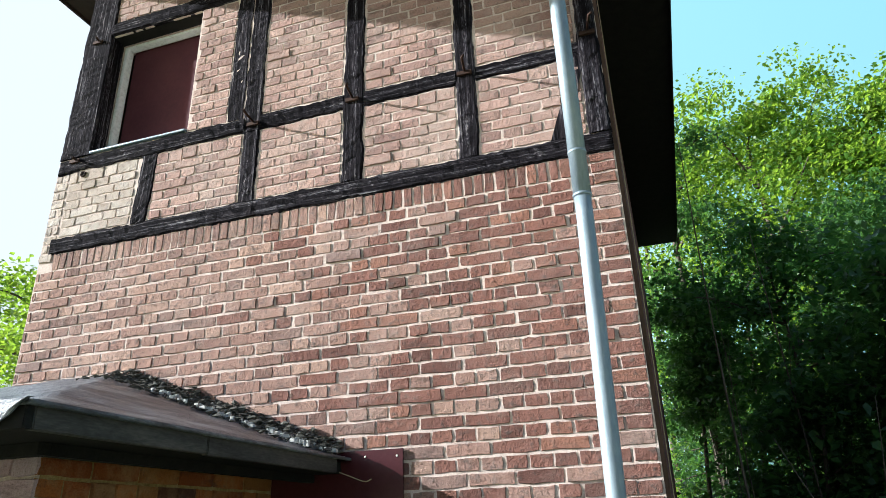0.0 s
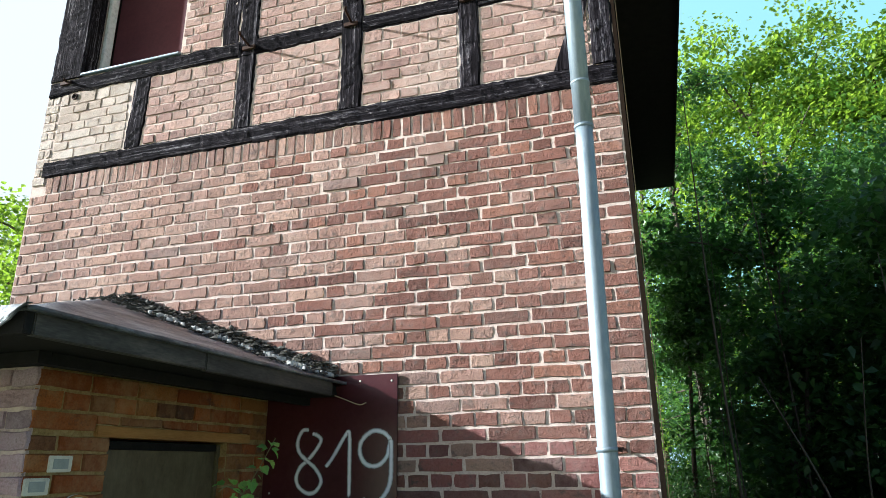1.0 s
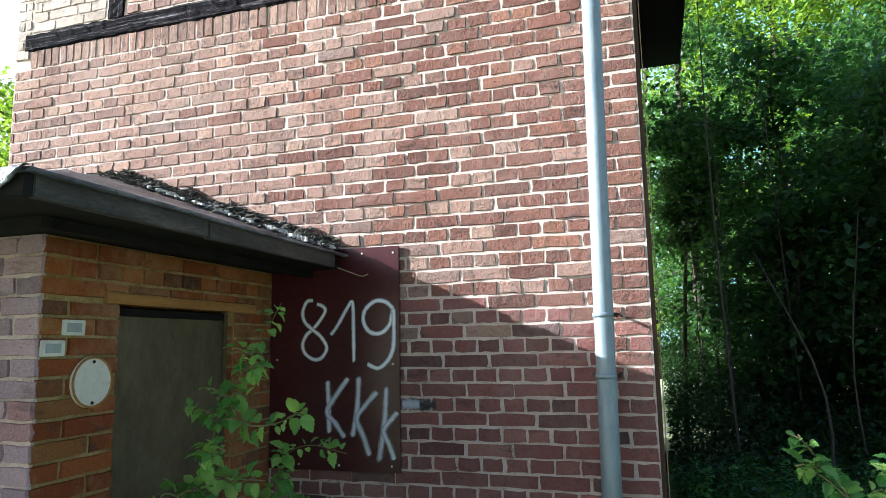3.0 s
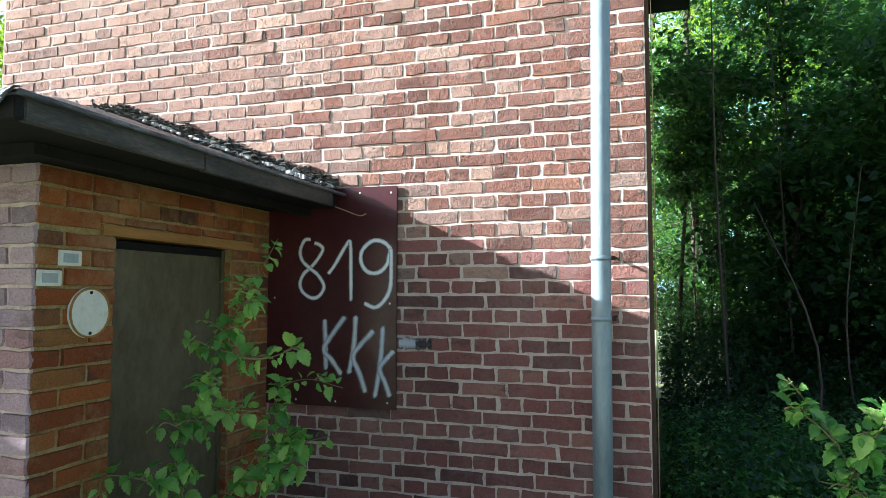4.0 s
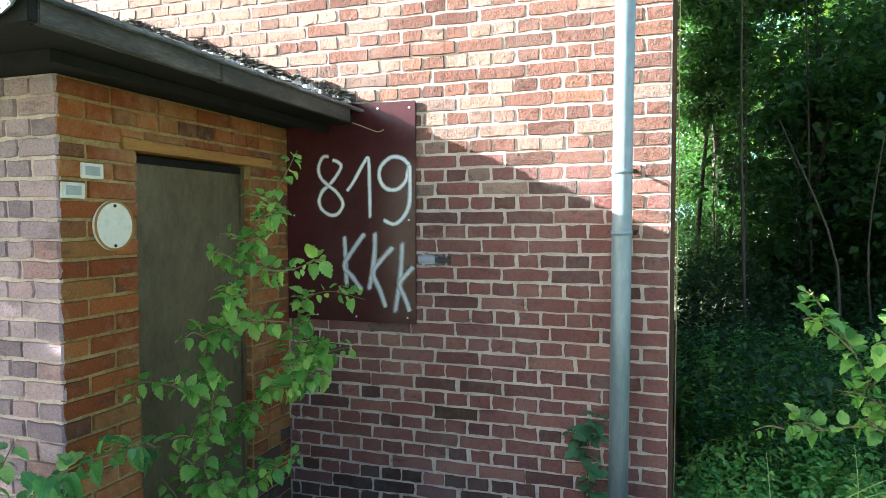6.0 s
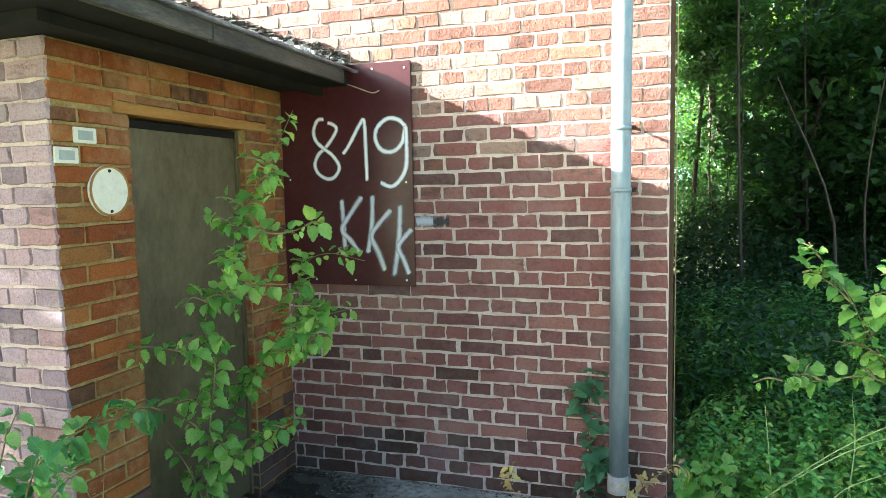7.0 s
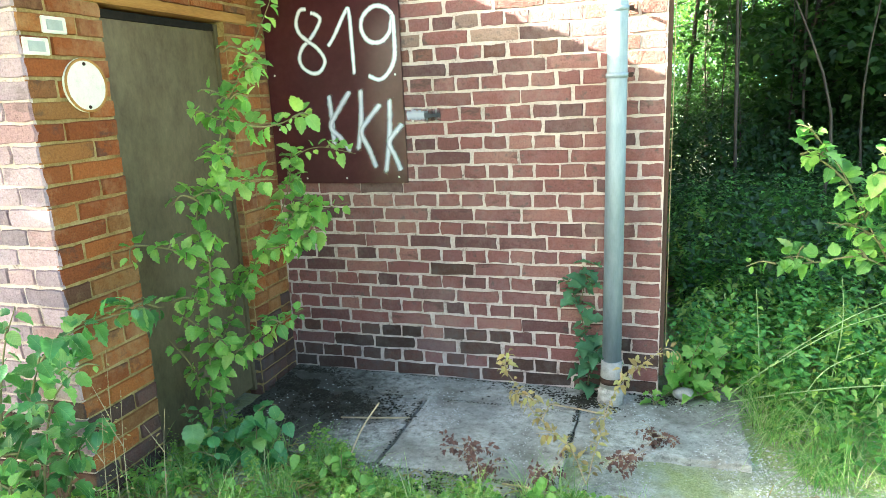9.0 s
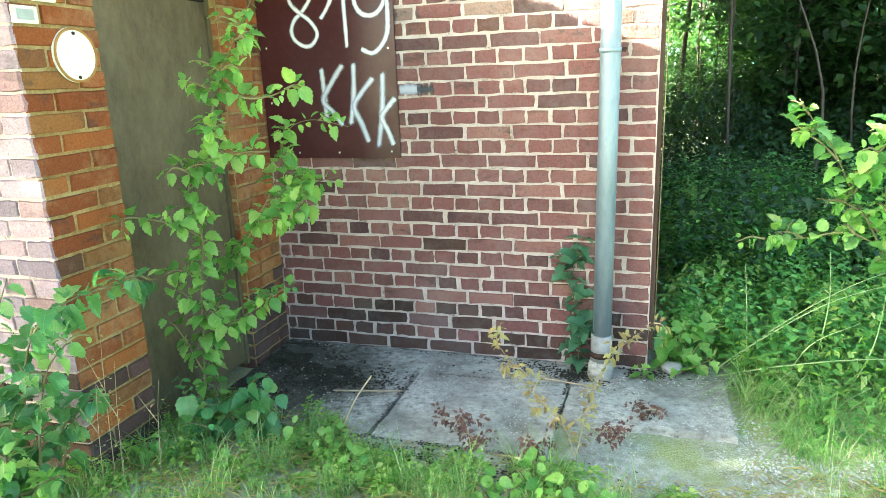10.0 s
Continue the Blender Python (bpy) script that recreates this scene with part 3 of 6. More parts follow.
e = [hip.verts.new(p) for p in ((RX0 - 0.05, RY0 - 0.05, EAVE + 0.2), (RX1 + 0.05, RY0 - 0.05, EAVE + 0.2), (RX1 + 0.05, RY1 + 0.05, EAVE + 0.2), (RX0 - 0.05, RY1 + 0.05, EAVE + 0.2), (-2.13, 1.3, EAVE + 1.7), (-2.13, 6.1, EAVE + 1.7))]
for f in ((0, 1, 4), (1, 2, 5, 4), (2, 3, 5), (3, 0, 4, 5), (3, 2, 1, 0)):
    hip.faces.new([e[i] for i in f])
part("roof_covering", hip, ROOFTILE, roof)

# ---- the porch ----
PX, PY, PTOP, PORCH_LIFT = -2.155, -1.585, 2.262, 0.028
DOOR0, DOOR1, DOORTOP = -1.196, -0.372, 2.004
wall_porch_side = structure("wall_porch_side", boxes(((PX - 0.24, PY + 0.021, -0.3), (PX - 0.006, DOOR0, PTOP)), ((PX - 0.24, DOOR1, -0.3), (PX - 0.006, 0.004, PTOP)), ((PX - 0.24, DOOR0, DOORTOP + 0.058), (PX - 0.006, DOOR1, PTOP))), MORTAR_OCHRE, "orange brick porch wall with the doorway", "wall")
wall_porch_front = structure("wall_porch_front", boxes(((-4.5, PY + 0.006, -0.3), (PX - 0.242, PY + 0.24, PTOP)), ((PX - 0.242, PY + 0.006, -0.3), (PX - 0.006, PY + 0.02, PTOP))), MORTAR, "purple-red brick front wall of the porch", "wall")
wall_porch_left = structure("wall_porch_left", boxes(((-4.5, PY + 0.242, -0.3), (-4.26, 0.0, PTOP))), BRICK_PURPLE, "plain brick far wall of the porch", "wall")

door = tagged(new("door_1"), "closed grey-brown metal door without a handle", "door", kind="structure")
part("door_leaf", boxes(((PX - 0.10, DOOR0 + 0.03, 0.02), (PX - 0.055, DOOR1 - 0.03, DOORTOP - 0.035)), bevel=0.004), DOORSTEEL, door)
part("door_frame", boxes(((PX - 0.12, DOOR0, 0.0), (PX - 0.045, DOOR0 + 0.028, DOORTOP)), ((PX - 0.12, DOOR1 - 0.028, 0.0), (PX - 0.045, DOOR1, DOORTOP))), DOORSTEEL, door, "steel door jambs painted like the leaf")
# rail coloured near-black to hold the shadow gap above the leaf
part("top_rail", boxes(((PX - 0.12, DOOR0 + 0.029, DOORTOP - 0.033), (PX - 0.05, DOOR1 - 0.029, DOORTOP))), SOFFIT, door, "dark rail over the door")
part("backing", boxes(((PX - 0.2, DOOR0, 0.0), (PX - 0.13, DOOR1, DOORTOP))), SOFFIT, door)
lintel = tagged(part("lintel", boxes(((PX - 0.15, -1.280, DOORTOP + 0.012), (PX + 0.012, -0.185, DOORTOP + 0.056)), bevel=0.004), LINTEL, None), "ochre-brown wooden lintel over the porch door", "lintel")

# hipped porch roof covered with felt
RXE, RYE, RZ = -1.67, -2.07, 2.345
proof = thing("porch_roof", "low hipped porch roof of grey felt with dark fascia boards", "roof", (RXE, RYE, 2.26))


def at_roof(bm):
    bmesh.ops.translate(bm, verts=bm.verts, vec=(-RXE, -RYE, -2.26))
    return bm


SLOPE, FRONT_SLOPE = 0.365, 0.312


def roof_height(x, y):
    return RZ + min(SLOPE * (RXE - x), FRONT_SLOPE * (y - RYE))


felt = bmesh.new()
NX, NY = 120, 90
grid = {}
for i in range(NX + 1):
    for j in range(NY + 1):
        x = RXE + 0.025 - (RXE + 0.025 + 4.6) * i / NX
        y = RYE - 0.025 + (-0.004 - RYE + 0.025) * j / NY
        near = min(RXE - x, y - RYE)
        bulge = 0.012 * noise.noise(Vector((x * 4, y * 4, 0))) + 0.012 * noise.noise(Vector((near * 22, (x + y) * 0.9, 3)))
        grid[i, j] = felt.verts.new((x, y, roof_height(min(x, RXE), max(y, RYE)) - 0.002 + bulge * min(1.0, 0.15 + max(0.0, near) * 3)))
for i in range(NX):
    for j in range(NY):
        felt.faces.new((grid[i, j], grid[i, j + 1], grid[i + 1, j + 1], grid[i + 1, j]))
geom = bmesh.ops.extrude_face_region(felt, geom=felt.faces[:])
bmesh.ops.translate(felt, verts=[v for v in geom["geom"] if isinstance(v, bmesh.types.BMVert)], vec=(0, 0, -0.014))
bmesh.ops.recalc_face_normals(felt, faces=felt.faces)
for fc in felt.faces:
    fc.smooth = True
part("felt", at_roof(felt), FELT, proof, "grey weathered roofing felt, bright in the sun")

# front lip of felt, bent down over the edge and cut back at the corner
lip = bmesh.new()
rows = []
for i in range(60):
    x = RXE + 0.026 - 0.03 * i
    drop = 0.085 + 0.006 * math.sin(i * 1.9)
    if i < 6:
        drop = (0.004, 0.022, 0.048, 0.064, 0.072, 0.078)[i]
    col = []
    for s in range(5):
        t = s / 4
        col.append(lip.verts.new((x, RYE - 0.028 - 0.02 * math.sin(t * 2.2), RZ + 0.003 - drop * t)))
    rows.append(col)
for a, b in zip(rows, rows[1:]):
    for s in range(4):
        lip.faces.new((a[s], a[s + 1], b[s + 1], b[s]))
geom = bmesh.ops.extrude_face_region(lip, geom=lip.faces[:])
bmesh.ops.translate(lip, verts=[v for v in geom["geom"] if isinstance(v, bmesh.types.BMVert)], vec=(0, 0.006, 0))
bmesh.ops.recalc_face_normals(lip, faces=lip.faces)
part("felt_lip", at_roof(lip), FELT, proof, "felt bent down over the front edge")

for y0, y1, tip in ((RYE + 0.012, -1.262, 0.0), (-1.258, -0.15, -0.004)):
    part("fascia", at_roof(boxes(((RXE - 0.03, y0, 2.262 + tip), (RXE + 0.002, y1, RZ + 0.004 + tip)), bevel=0.004)), FASCIA, proof, "dark grey fascia board along the eave")
# front board in near-black: the shade beneath the felt lip as colour
part("front_fascia", at_roof(boxes(((-4.6, RYE - 0.02, 2.262), (RXE + 0.0, RYE + 0.01, RZ + 0.002)), bevel=0.003)), SOFFIT, proof)
part("soffit", at_roof(boxes(((-4.6, RYE + 0.012, 2.264), (RXE - 0.034, -0.004, 2.29)))), SOFFIT, proof, "black boarded underside")
part("batten", at_roof(boxes(((-4.6, RYE + 0.22, 2.222), (RXE - 0.2, RYE + 0.27, 2.262)), ((RXE - 0.24, RYE + 0.272, 2.222), (RXE - 0.20, -0.01, 2.262)))), SOFFIT, proof)
part("deck", at_roof(boxes(((-4.58, RYE + 0.02, 2.292), (RXE - 0.04, -0.006, 2.325)))), SOFFIT, proof)

# moss and grit heaped where the felt meets the house
verts, faces = [], []
r = random.Random(21)
for i in range(3400):
    t = r.random() ** 0.9
    x = -1.70 - 1.58 * t
    far = r.random() ** 1.6 * (0.20 if r.random() < 0.75 else 0.5)
    y = -0.012 - far
    heap = max(0.0, 0.085 * (1 - far / 0.22)) * (0.4 + 0.9 * abs(noise.noise(Vector((x * 6, 2, 0)))) + 0.25)
    z = roof_height(x, y) + 0.012 + heap * r.random()
    s = r.uniform(0.004, 0.013) if r.random() < 0.85 else r.uniform(0.013, 0.034)
    c = Vector((x, y, z))
    b = len(verts)
    for d in ((1, 0, 0), (0, 1, 0), (-1, 0, 0), (0, -1, 0), (0, 0, 0.45), (0, 0, -0.45)):
        verts.append(c + Vector(d) * s * r.uniform(0.5, 1.4) + Vector((r.uniform(-1, 1), r.uniform(-1, 1), r.uniform(-1, 1))) * s * 0.3)
    for f in ((0, 1, 4), (1, 2, 4), (2, 3, 4), (3, 0, 4), (1, 0, 5), (2, 1, 5), (3, 2, 5), (0, 3, 5)):
        faces.append(tuple(b + k for k in f))
verts2, faces2 = [], []
for i in range(110):
    x = -1.70 - 1.1 * r.random() ** 1.5
    y = -0.06 - 0.36 * r.random()
    c = Vector((x, y, roof_height(x, y) + 0.02))
    w, h = r.uniform(0.008, 0.03), r.uniform(0.004, 0.012)
    b, n = len(verts2), 7
    ring = [w * r.uniform(0.6, 1.2) for _ in range(n)]
    for lift, size in ((-0.01, 1.0), (h, 0.8)):
        verts2 += [c + Vector((math.cos(6.283 * j / n) * ring[j] * size, math.sin(6.283 * j / n) * ring[j] * size * 0.7, lift + r.uniform(-0.003, 0.003))) for j in range(n)]
    faces2 += [(b + j, b + (j + 1) % n, b + n + (j + 1) % n, b + n + j) for j in range(n)] + [tuple(b + n + j for j in range(n))]
tagged(part("mortar_flakes", mesh_from("mortar_flakes", verts2, faces2, GRAVEL), None, None), "pale mortar flakes fallen on the porch roof", "rubble", kind="stuff")
tagged(part("moss", mesh_from("moss", verts, faces, MOSS), None, None), "dark moss and mortar grit heaped on the porch roof", "moss", kind="stuff")

# ---- fittings on the walls ----
board = thing("panel_board", "maroon painted board screwed flat to the brick wall", "board", (-1.74, -0.012, 1.14))
part("sheet", boxes(((-2.147 + 1.74, -0.014, 0.0), (-1.335 + 1.74, 0.0, 1.238)), bevel=0.002), MAROON, board)
for x, z in ((-1.37, 2.34), (-1.37, 2.03), (-1.375, 1.72), (-1.38, 1.42), (-1.385, 1.175), (-1.56, 2.345), (-1.69, 2.35), (-1.70, 1.17), (-1.95, 1.17), (-2.10, 1.45), (-2.10, 1.75)):
    bm = bmesh.new()
    bmesh.ops.create_uvsphere(bm, u_segments=8, v_segments=5, radius=0.006)
    bmesh.ops.scale(bm, vec=(1, 0.5, 1), verts=bm.verts)
    bmesh.ops.translate(bm, vec=(x + 1.74, -0.015, z - 1.14), verts=bm.verts)
    part("screw", bm, WHITE, board)

# sprayed figures and letters, in strokes of paint on the board
def stroke_mesh(name, line, width, y, material, seed=1):
    r = random.Random(seed)
    pts = smooth_line([(x, y, z) for x, z in line], 8)
    v, f, edge = [], [], []
    for i, p in enumerate(pts):
        way = (pts[min(i + 1, len(pts) - 1)] - pts[max(i - 1, 0)]).normalized()
        across = Vector((way.z, 0, -way.x))
        last = i in (0, len(pts) - 1)
        w = width * r.uniform(0.88, 1.12)
        for s in (-0.5, -0.25, 0.0, 0.25, 0.5):
            v.append(p + across * w * s - Vector((0, 0.0004 * (i % 40) / 40, 0)))
            edge.append(1.0 if last else abs(s) * 2)
    for i in range(len(pts) - 1):
        for k in range(4):
            f.append((5 * i + k, 5 * i + k + 1, 5 * i + 6 + k, 5 * i + 5 + k))
    me = mesh_from(name, v, f, material)
    layer = me.attributes.new("edge", "FLOAT", "POINT")
    layer.data.foreach_set("value", edge)
    return me


writing = thing("sprayed_writing", "white spray-painted figures and letters on a maroon board", "graffiti", (-1.6, -0.03, 1.2))
GY = 0.0025
glyphs = [
    ("figure_eight", 0.031, SPRAY, [[(-1.867, 2.088), (-1.909, 2.082), (-1.936, 2.021), (-1.921, 1.965), (-1.874, 1.922), (-1.819, 1.88), (-1.78, 1.816), (-1.81, 1.761), (-1.859, 1.75), (-1.915, 1.783), (-1.934, 1.834), (-1.91, 1.889), (-1.866, 1.925), (-1.822, 1.973), (-1.79, 2.027), (-1.812, 2.055), (-1.847, 2.067)]]),
    ("figure_one", 0.031, SPRAY, [[(-1.756, 1.884), (-1.713, 1.938), (-1.641, 2.052), (-1.617, 2.058), (-1.612, 1.897), (-1.609, 1.725)]]),
    ("figure_nine", 0.034, SPRAY, [[(-1.371, 2.025), (-1.415, 2.063), (-1.48, 2.07), (-1.541, 2.021), (-1.55, 1.955), (-1.512, 1.899), (-1.446, 1.891), (-1.393, 1.937), (-1.371, 2.019), (-1.367, 1.924), (-1.373, 1.804), (-1.411, 1.733), (-1.465, 1.698), (-1.531, 1.723)]]),
    ("letter_k", 0.046, MISTSPRAY, [[(-1.773, 1.638), (-1.764, 1.484), (-1.76, 1.335)], [(-1.641, 1.65), (-1.713, 1.557), (-1.774, 1.459), (-1.722, 1.396), (-1.66, 1.315)]]),
    ("letter_k", 0.046, MISTSPRAY, [[(-1.58, 1.66), (-1.588, 1.494), (-1.619, 1.315)], [(-1.465, 1.575), (-1.548, 1.487), (-1.591, 1.42), (-1.549, 1.321), (-1.513, 1.222)]]),
    ("letter_k", 0.046, MISTSPRAY, [[(-1.414, 1.606), (-1.426, 1.407), (-1.461, 1.188)], [(-1.345, 1.465), (-1.4, 1.407), (-1.431, 1.358), (-1.398, 1.285), (-1.368, 1.205)]]),
]
for count, (gname, width, paint, lines) in enumerate(glyphs):
    for n, line in enumerate(lines):
        part(gname, stroke_mesh(gname, [(x + 1.6, z - 1.2) for x, z in line], width, GY - 0.0009 * n, paint, n + 3 * count), None, writing)
smear = thing("paint_smear", "thin pale spray smear on the bricks beside the board", "graffiti", (-1.23, -0.012, 1.5))
part("smear", stroke_mesh("smear", [(-0.10, 0.0), (-0.04, 0.004), (0.03, 0.0)], 0.085, -0.001, BLUESPRAY, 4), None, smear)
part("smear", stroke_mesh("smear", [(0.0, 0.0), (0.05, 0.0), (0.10, 0.0)], 0.075, -0.003, BLACKSPRAY, 5), None, smear)

# two little number plates: grey bars, white rims
for y, z in ((-1.434, 1.911), (-1.525, 1.832)):
    p = thing("small_plate", "small white plate with a faded grey field on brick", "plate", (PX + 0.004, y, z), "small plates")
    part("rim", boxes(((0, -0.055, -0.03), (0.008, 0.055, 0.03)), bevel=0.003), WHITE, p)
    part("field", boxes(((0.0075, -0.035, -0.018), (0.0105, 0.035, 0.018)), bevel=0.001), PLATEGREY, p)

# round enamel sign, blank and faded
sign = thing("round_sign", "round faded white enamel sign screwed to the porch wall", "sign", (PX + 0.004, -1.333, 1.697))
bm = bmesh.new()
bmesh.ops.create_cone(bm, cap_ends=True, segments=40, radius1=0.102, radius2=0.097, depth=0.012)
bmesh.ops.rotate(bm, matrix=Matrix.Rotation(radians(90), 3, "Y"), verts=bm.verts)
bmesh.ops.translate(bm, vec=(0.006, 0, 0), verts=bm.verts)
part("disc", bm, WHITE, sign)
v, f = tube([(0.012, 0.097 * math.cos(a), 0.097 * math.sin(a)) for a in [2 * math.pi * k / 36 for k in range(37)]], 0.005, 6)
part("rolled_rim", mesh_from("rolled_rim", v, f, LINTEL, True), None, sign, "worn brownish rim")
for z in (0.08, -0.082):
    bm = bmesh.new()
    bmesh.ops.create_uvsphere(bm, u_segments=8, v_segments=5, radius=0.007)
    bmesh.ops.translate(bm, vec=(0.013, 0, z), verts=bm.verts)
    part("screw", bm, IRON, sign)

# thin loose wire between the porch eave and the board
v, f = tube(smooth_line([(-1.70, -0.06, 2.268), (-1.64, -0.05, 2.245), (-1.56, -0.035, 2.215), (-1.52, -0.03, 2.225)], 5), 0.003, 6)
tagged(part("wire", mesh_from("wire", v, f, DRYSTEM, True), None, None), "thin loose wire hanging from the porch eave", "wire")

# ---- downpipe ----
pipe = thing("downpipe", "dull grey zinc downpipe held by clamps on the brick wall", "pipe", (-0.228, -0.13, 0.03))
PXY = (-0.228, -0.13, 0.03)


def local(points):
    return [(x - PXY[0], y - PXY[1], z - PXY[2]) for x, y, z in points]


v, f = tube(local([(-0.232, -0.13, 0.22), (-0.226, -0.13, 1.2), (-0.222, -0.13, 2.1), (-0.205, -0.13, 3.5), (-0.205, -0.13, 3.72)]), 0.0475, 28)
part("lower_tube", mesh_from("lower_tube", v, f, ZINC, True), None, pipe)
v, f = tube(local([(-0.205, -0.13, 3.66), (-0.212, -0.13, 5.0), (-0.215, -0.13, EAVE - 0.25), (-0.215, -0.3, EAVE - 0.03)]), 0.051, 28)
part("upper_tube", mesh_from("upper_tube", v, f, ZINC, True), None, pipe)
for z, r0 in ((3.655, 0.054), (3.93, 0.054)):
    v, f = tube(local([(-0.2055, -0.13, z - 0.008), (-0.2055, -0.13, z + 0.008)]), r0, 28)
    part("collar", mesh_from("collar", v, f, ZINC, True), None, pipe)
for z in (1.95, 1.655):
    v, f = tube(local([(-0.2235, -0.13, z - 0.011), (-0.2235, -0.13, z + 0.011)]), 0.0525, 28)
    clamp = part("clamp", mesh_from("clamp", v, f, ZINC, True), None, pipe)
    part("clamp_screw", boxes(((0.045, -0.012, z - 0.04), (0.075, 0.012, z - 0.02)), bevel=0.002), IRON, clamp)
    v, f = tube(local([(-0.19, -0.12, z - 0.002), (-0.15, 0.03, z + 0.01)]), 0.007, 8)
    part("wall_pin", mesh_from("wall_pin", v, f, IRON, True), None, clamp)
v, f = tube(local([(-0.233, -0.13, 0.09), (-0.233, -0.13, 0.235)]), [0.056, 0.053], 24)
part("socket", mesh_from("socket", v, f, STONE, True), None, pipe, "cement-grey drain socket")
v, f = tube(local([(-0.233, -0.13, 0.115), (-0.233, -0.13, 0.145)]), 0.0585, 24)
part("socket_ring", mesh_from("socket_ring", v, f, IRON, True), None, pipe)
v, f = tube(local([(-0.235, -0.13, -0.05), (-0.235, -0.13, 0.06), (-0.235, -0.13, 0.095)]), [0.07, 0.066, 0.055], 14)
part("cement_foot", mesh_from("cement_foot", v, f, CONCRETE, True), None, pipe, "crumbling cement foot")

# ---- ground and slabs ----
gv, gf = [], []


def ground_height(x, y):
    h = 0.03 * noise.noise(Vector((x * 0.9, y * 0.9, 0))) + 0.012 * noise.noise(Vector((x * 4, y * 4, 5)))
    bank = max(0.0, min(1.0, (-y - 1.15) / 0.5)) * 0.05
    side = max(0.0, min(1.0, (x - 0.5) / 1.5)) * 0.12
    calm = max(0.0, min(1.0, max(abs(x + 0.9) - 1.4, abs(y + 0.45) - 0.75) / 0.4))
    base = -0.035 + bank + side + h * (0.25 + 0.75 * calm)
    left_bank = max(0.0, min(1.0, (-1.1 - x) / 0.4)) * max(0.0, min(1.0, (-1.0 - y) / 0.4))
    base += 0.05 * left_bank
    return base


def axis_steps(lo, hi, fine_lo, fine_hi, fine, coarse):
    out, v = [], lo
    while v < hi:
        out.append(v)
        v += fine if fine_lo <= v < fine_hi else min(coarse, max(fine, (fine_lo - v) if v < fine_lo else coarse))
    return out + [hi]


gx = [-400, -150, -60, -25] + axis_steps(-12, 14, -3.5, 2.5, 0.06, 0.7) + [25, 60, 150, 400]
gy = [-400, -150, -60, -25] + axis_steps(-10, 24, -3.8, 2.0, 0.06, 0.7) + [40, 90, 200, 400]
for y in gy:
    for x in gx:
        gv.append((x, y, ground_height(x, y)))
for j in range(len(gy) - 1):
    for i in range(len(gx) - 1):
        a = j * len(gx) + i
        gf.append((a, a + 1, a + 1 + len(gx), a + len(gx)))
structure("ground", mesh_from("ground", gv, gf, GROUND, True), None, "overgrown soil with gravel, moss and grass", "ground")

bd = bmesh.new()
ring = [(math.cos(a) * 260, math.sin(a) * 260) for a in [math.pi * (0.12 + 0.76 * k / 24) for k in range(25)]]
lowv = [bd.verts.new((x, y, -1.0)) for x, y in ring]
highv = [bd.verts.new((x, y, 330.0)) for x, y in ring]
for k in range(24):
    bd.faces.new((lowv[k], lowv[k + 1], highv[k + 1], highv[k]))
structure("backdrop", bd, BACKDROP, "plain bright hazy sky behind the wood", "sky")

pavement = tagged(new("pavement"), "cracked grey concrete slabs in front of the house", "pavement", kind="structure")


def slab(x0, x1, y0, y1, top, seed, skew=0.0):
    r = random.Random(seed)
    bm = bmesh.new()
    n = 14
    ring = []
    for side in range(4):
        for i in range(n):
            t = i / n
            x, y = ((x0 + (x1 - x0) * t, y0), (x1, y0 + (y1 - y0) * t), (x1 - (x1 - x0) * t, y1), (x0, y1 - (y1 - y0) * t))[side]
            ring.append((x + r.uniform(-0.006, 0.006) + skew * (y - y0), y + r.uniform(-0.006, 0.006)))
    up = [bm.verts.new((x, y, top + r.uniform(-0.003, 0.002))) for x, y in ring]
    down = [bm.verts.new((x, y, -0.15)) for x, y in ring]
    bm.faces.new(up)
    for i in range(len(ring)):
        j = (i + 1) % len(ring)
        bm.faces.new((down[i], down[j], up[j], up[i]))
    bmesh.ops.recalc_face_normals(bm, faces=bm.faces)
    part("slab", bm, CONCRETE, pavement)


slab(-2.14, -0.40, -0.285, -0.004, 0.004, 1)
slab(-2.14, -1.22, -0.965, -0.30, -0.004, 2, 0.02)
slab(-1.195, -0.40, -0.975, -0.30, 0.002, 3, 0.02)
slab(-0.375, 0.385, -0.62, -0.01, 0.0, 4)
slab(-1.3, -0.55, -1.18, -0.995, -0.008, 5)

# damp dark soil and leaf litter, washed into the inner corner and the joints
DAMP = rough_material("damp_black_soil", [(0.3, (0.018, 0.016, 0.011)), (0.55, (0.045, 0.04, 0.028)), (0.75, (0.11, 0.10, 0.075))], 20, 0.9, 0.9, 0.015)
r = random.Random(91)
verts, faces = [], []
HEAPS = [(-2.02, -0.12, 0.13, 0.07, 2600), (-1.85, -0.30, 0.16, 0.05, 1700), (-1.62, -0.46, 0.16, 0.08, 1500), (-2.0, -0.75, 0.12, 0.2, 1500), (-0.34, -0.13, 0.07, 0.06, 800), (-0.39, -0.45, 0.009, 0.22, 420), (-1.21, -0.5, 0.008, 0.2, 260), (-1.3, -0.292, 0.4, 0.006, 420), (-0.95, -0.985, 0.35, 0.009, 420), (-1.1, -0.02, 0.6, 0.012, 600), (-0.62, -0.13, 0.16, 0.05, 420), (-0.05, -0.06, 0.14, 0.03, 380), (-1.0, -1.12, 0.3, 0.05, 700)]
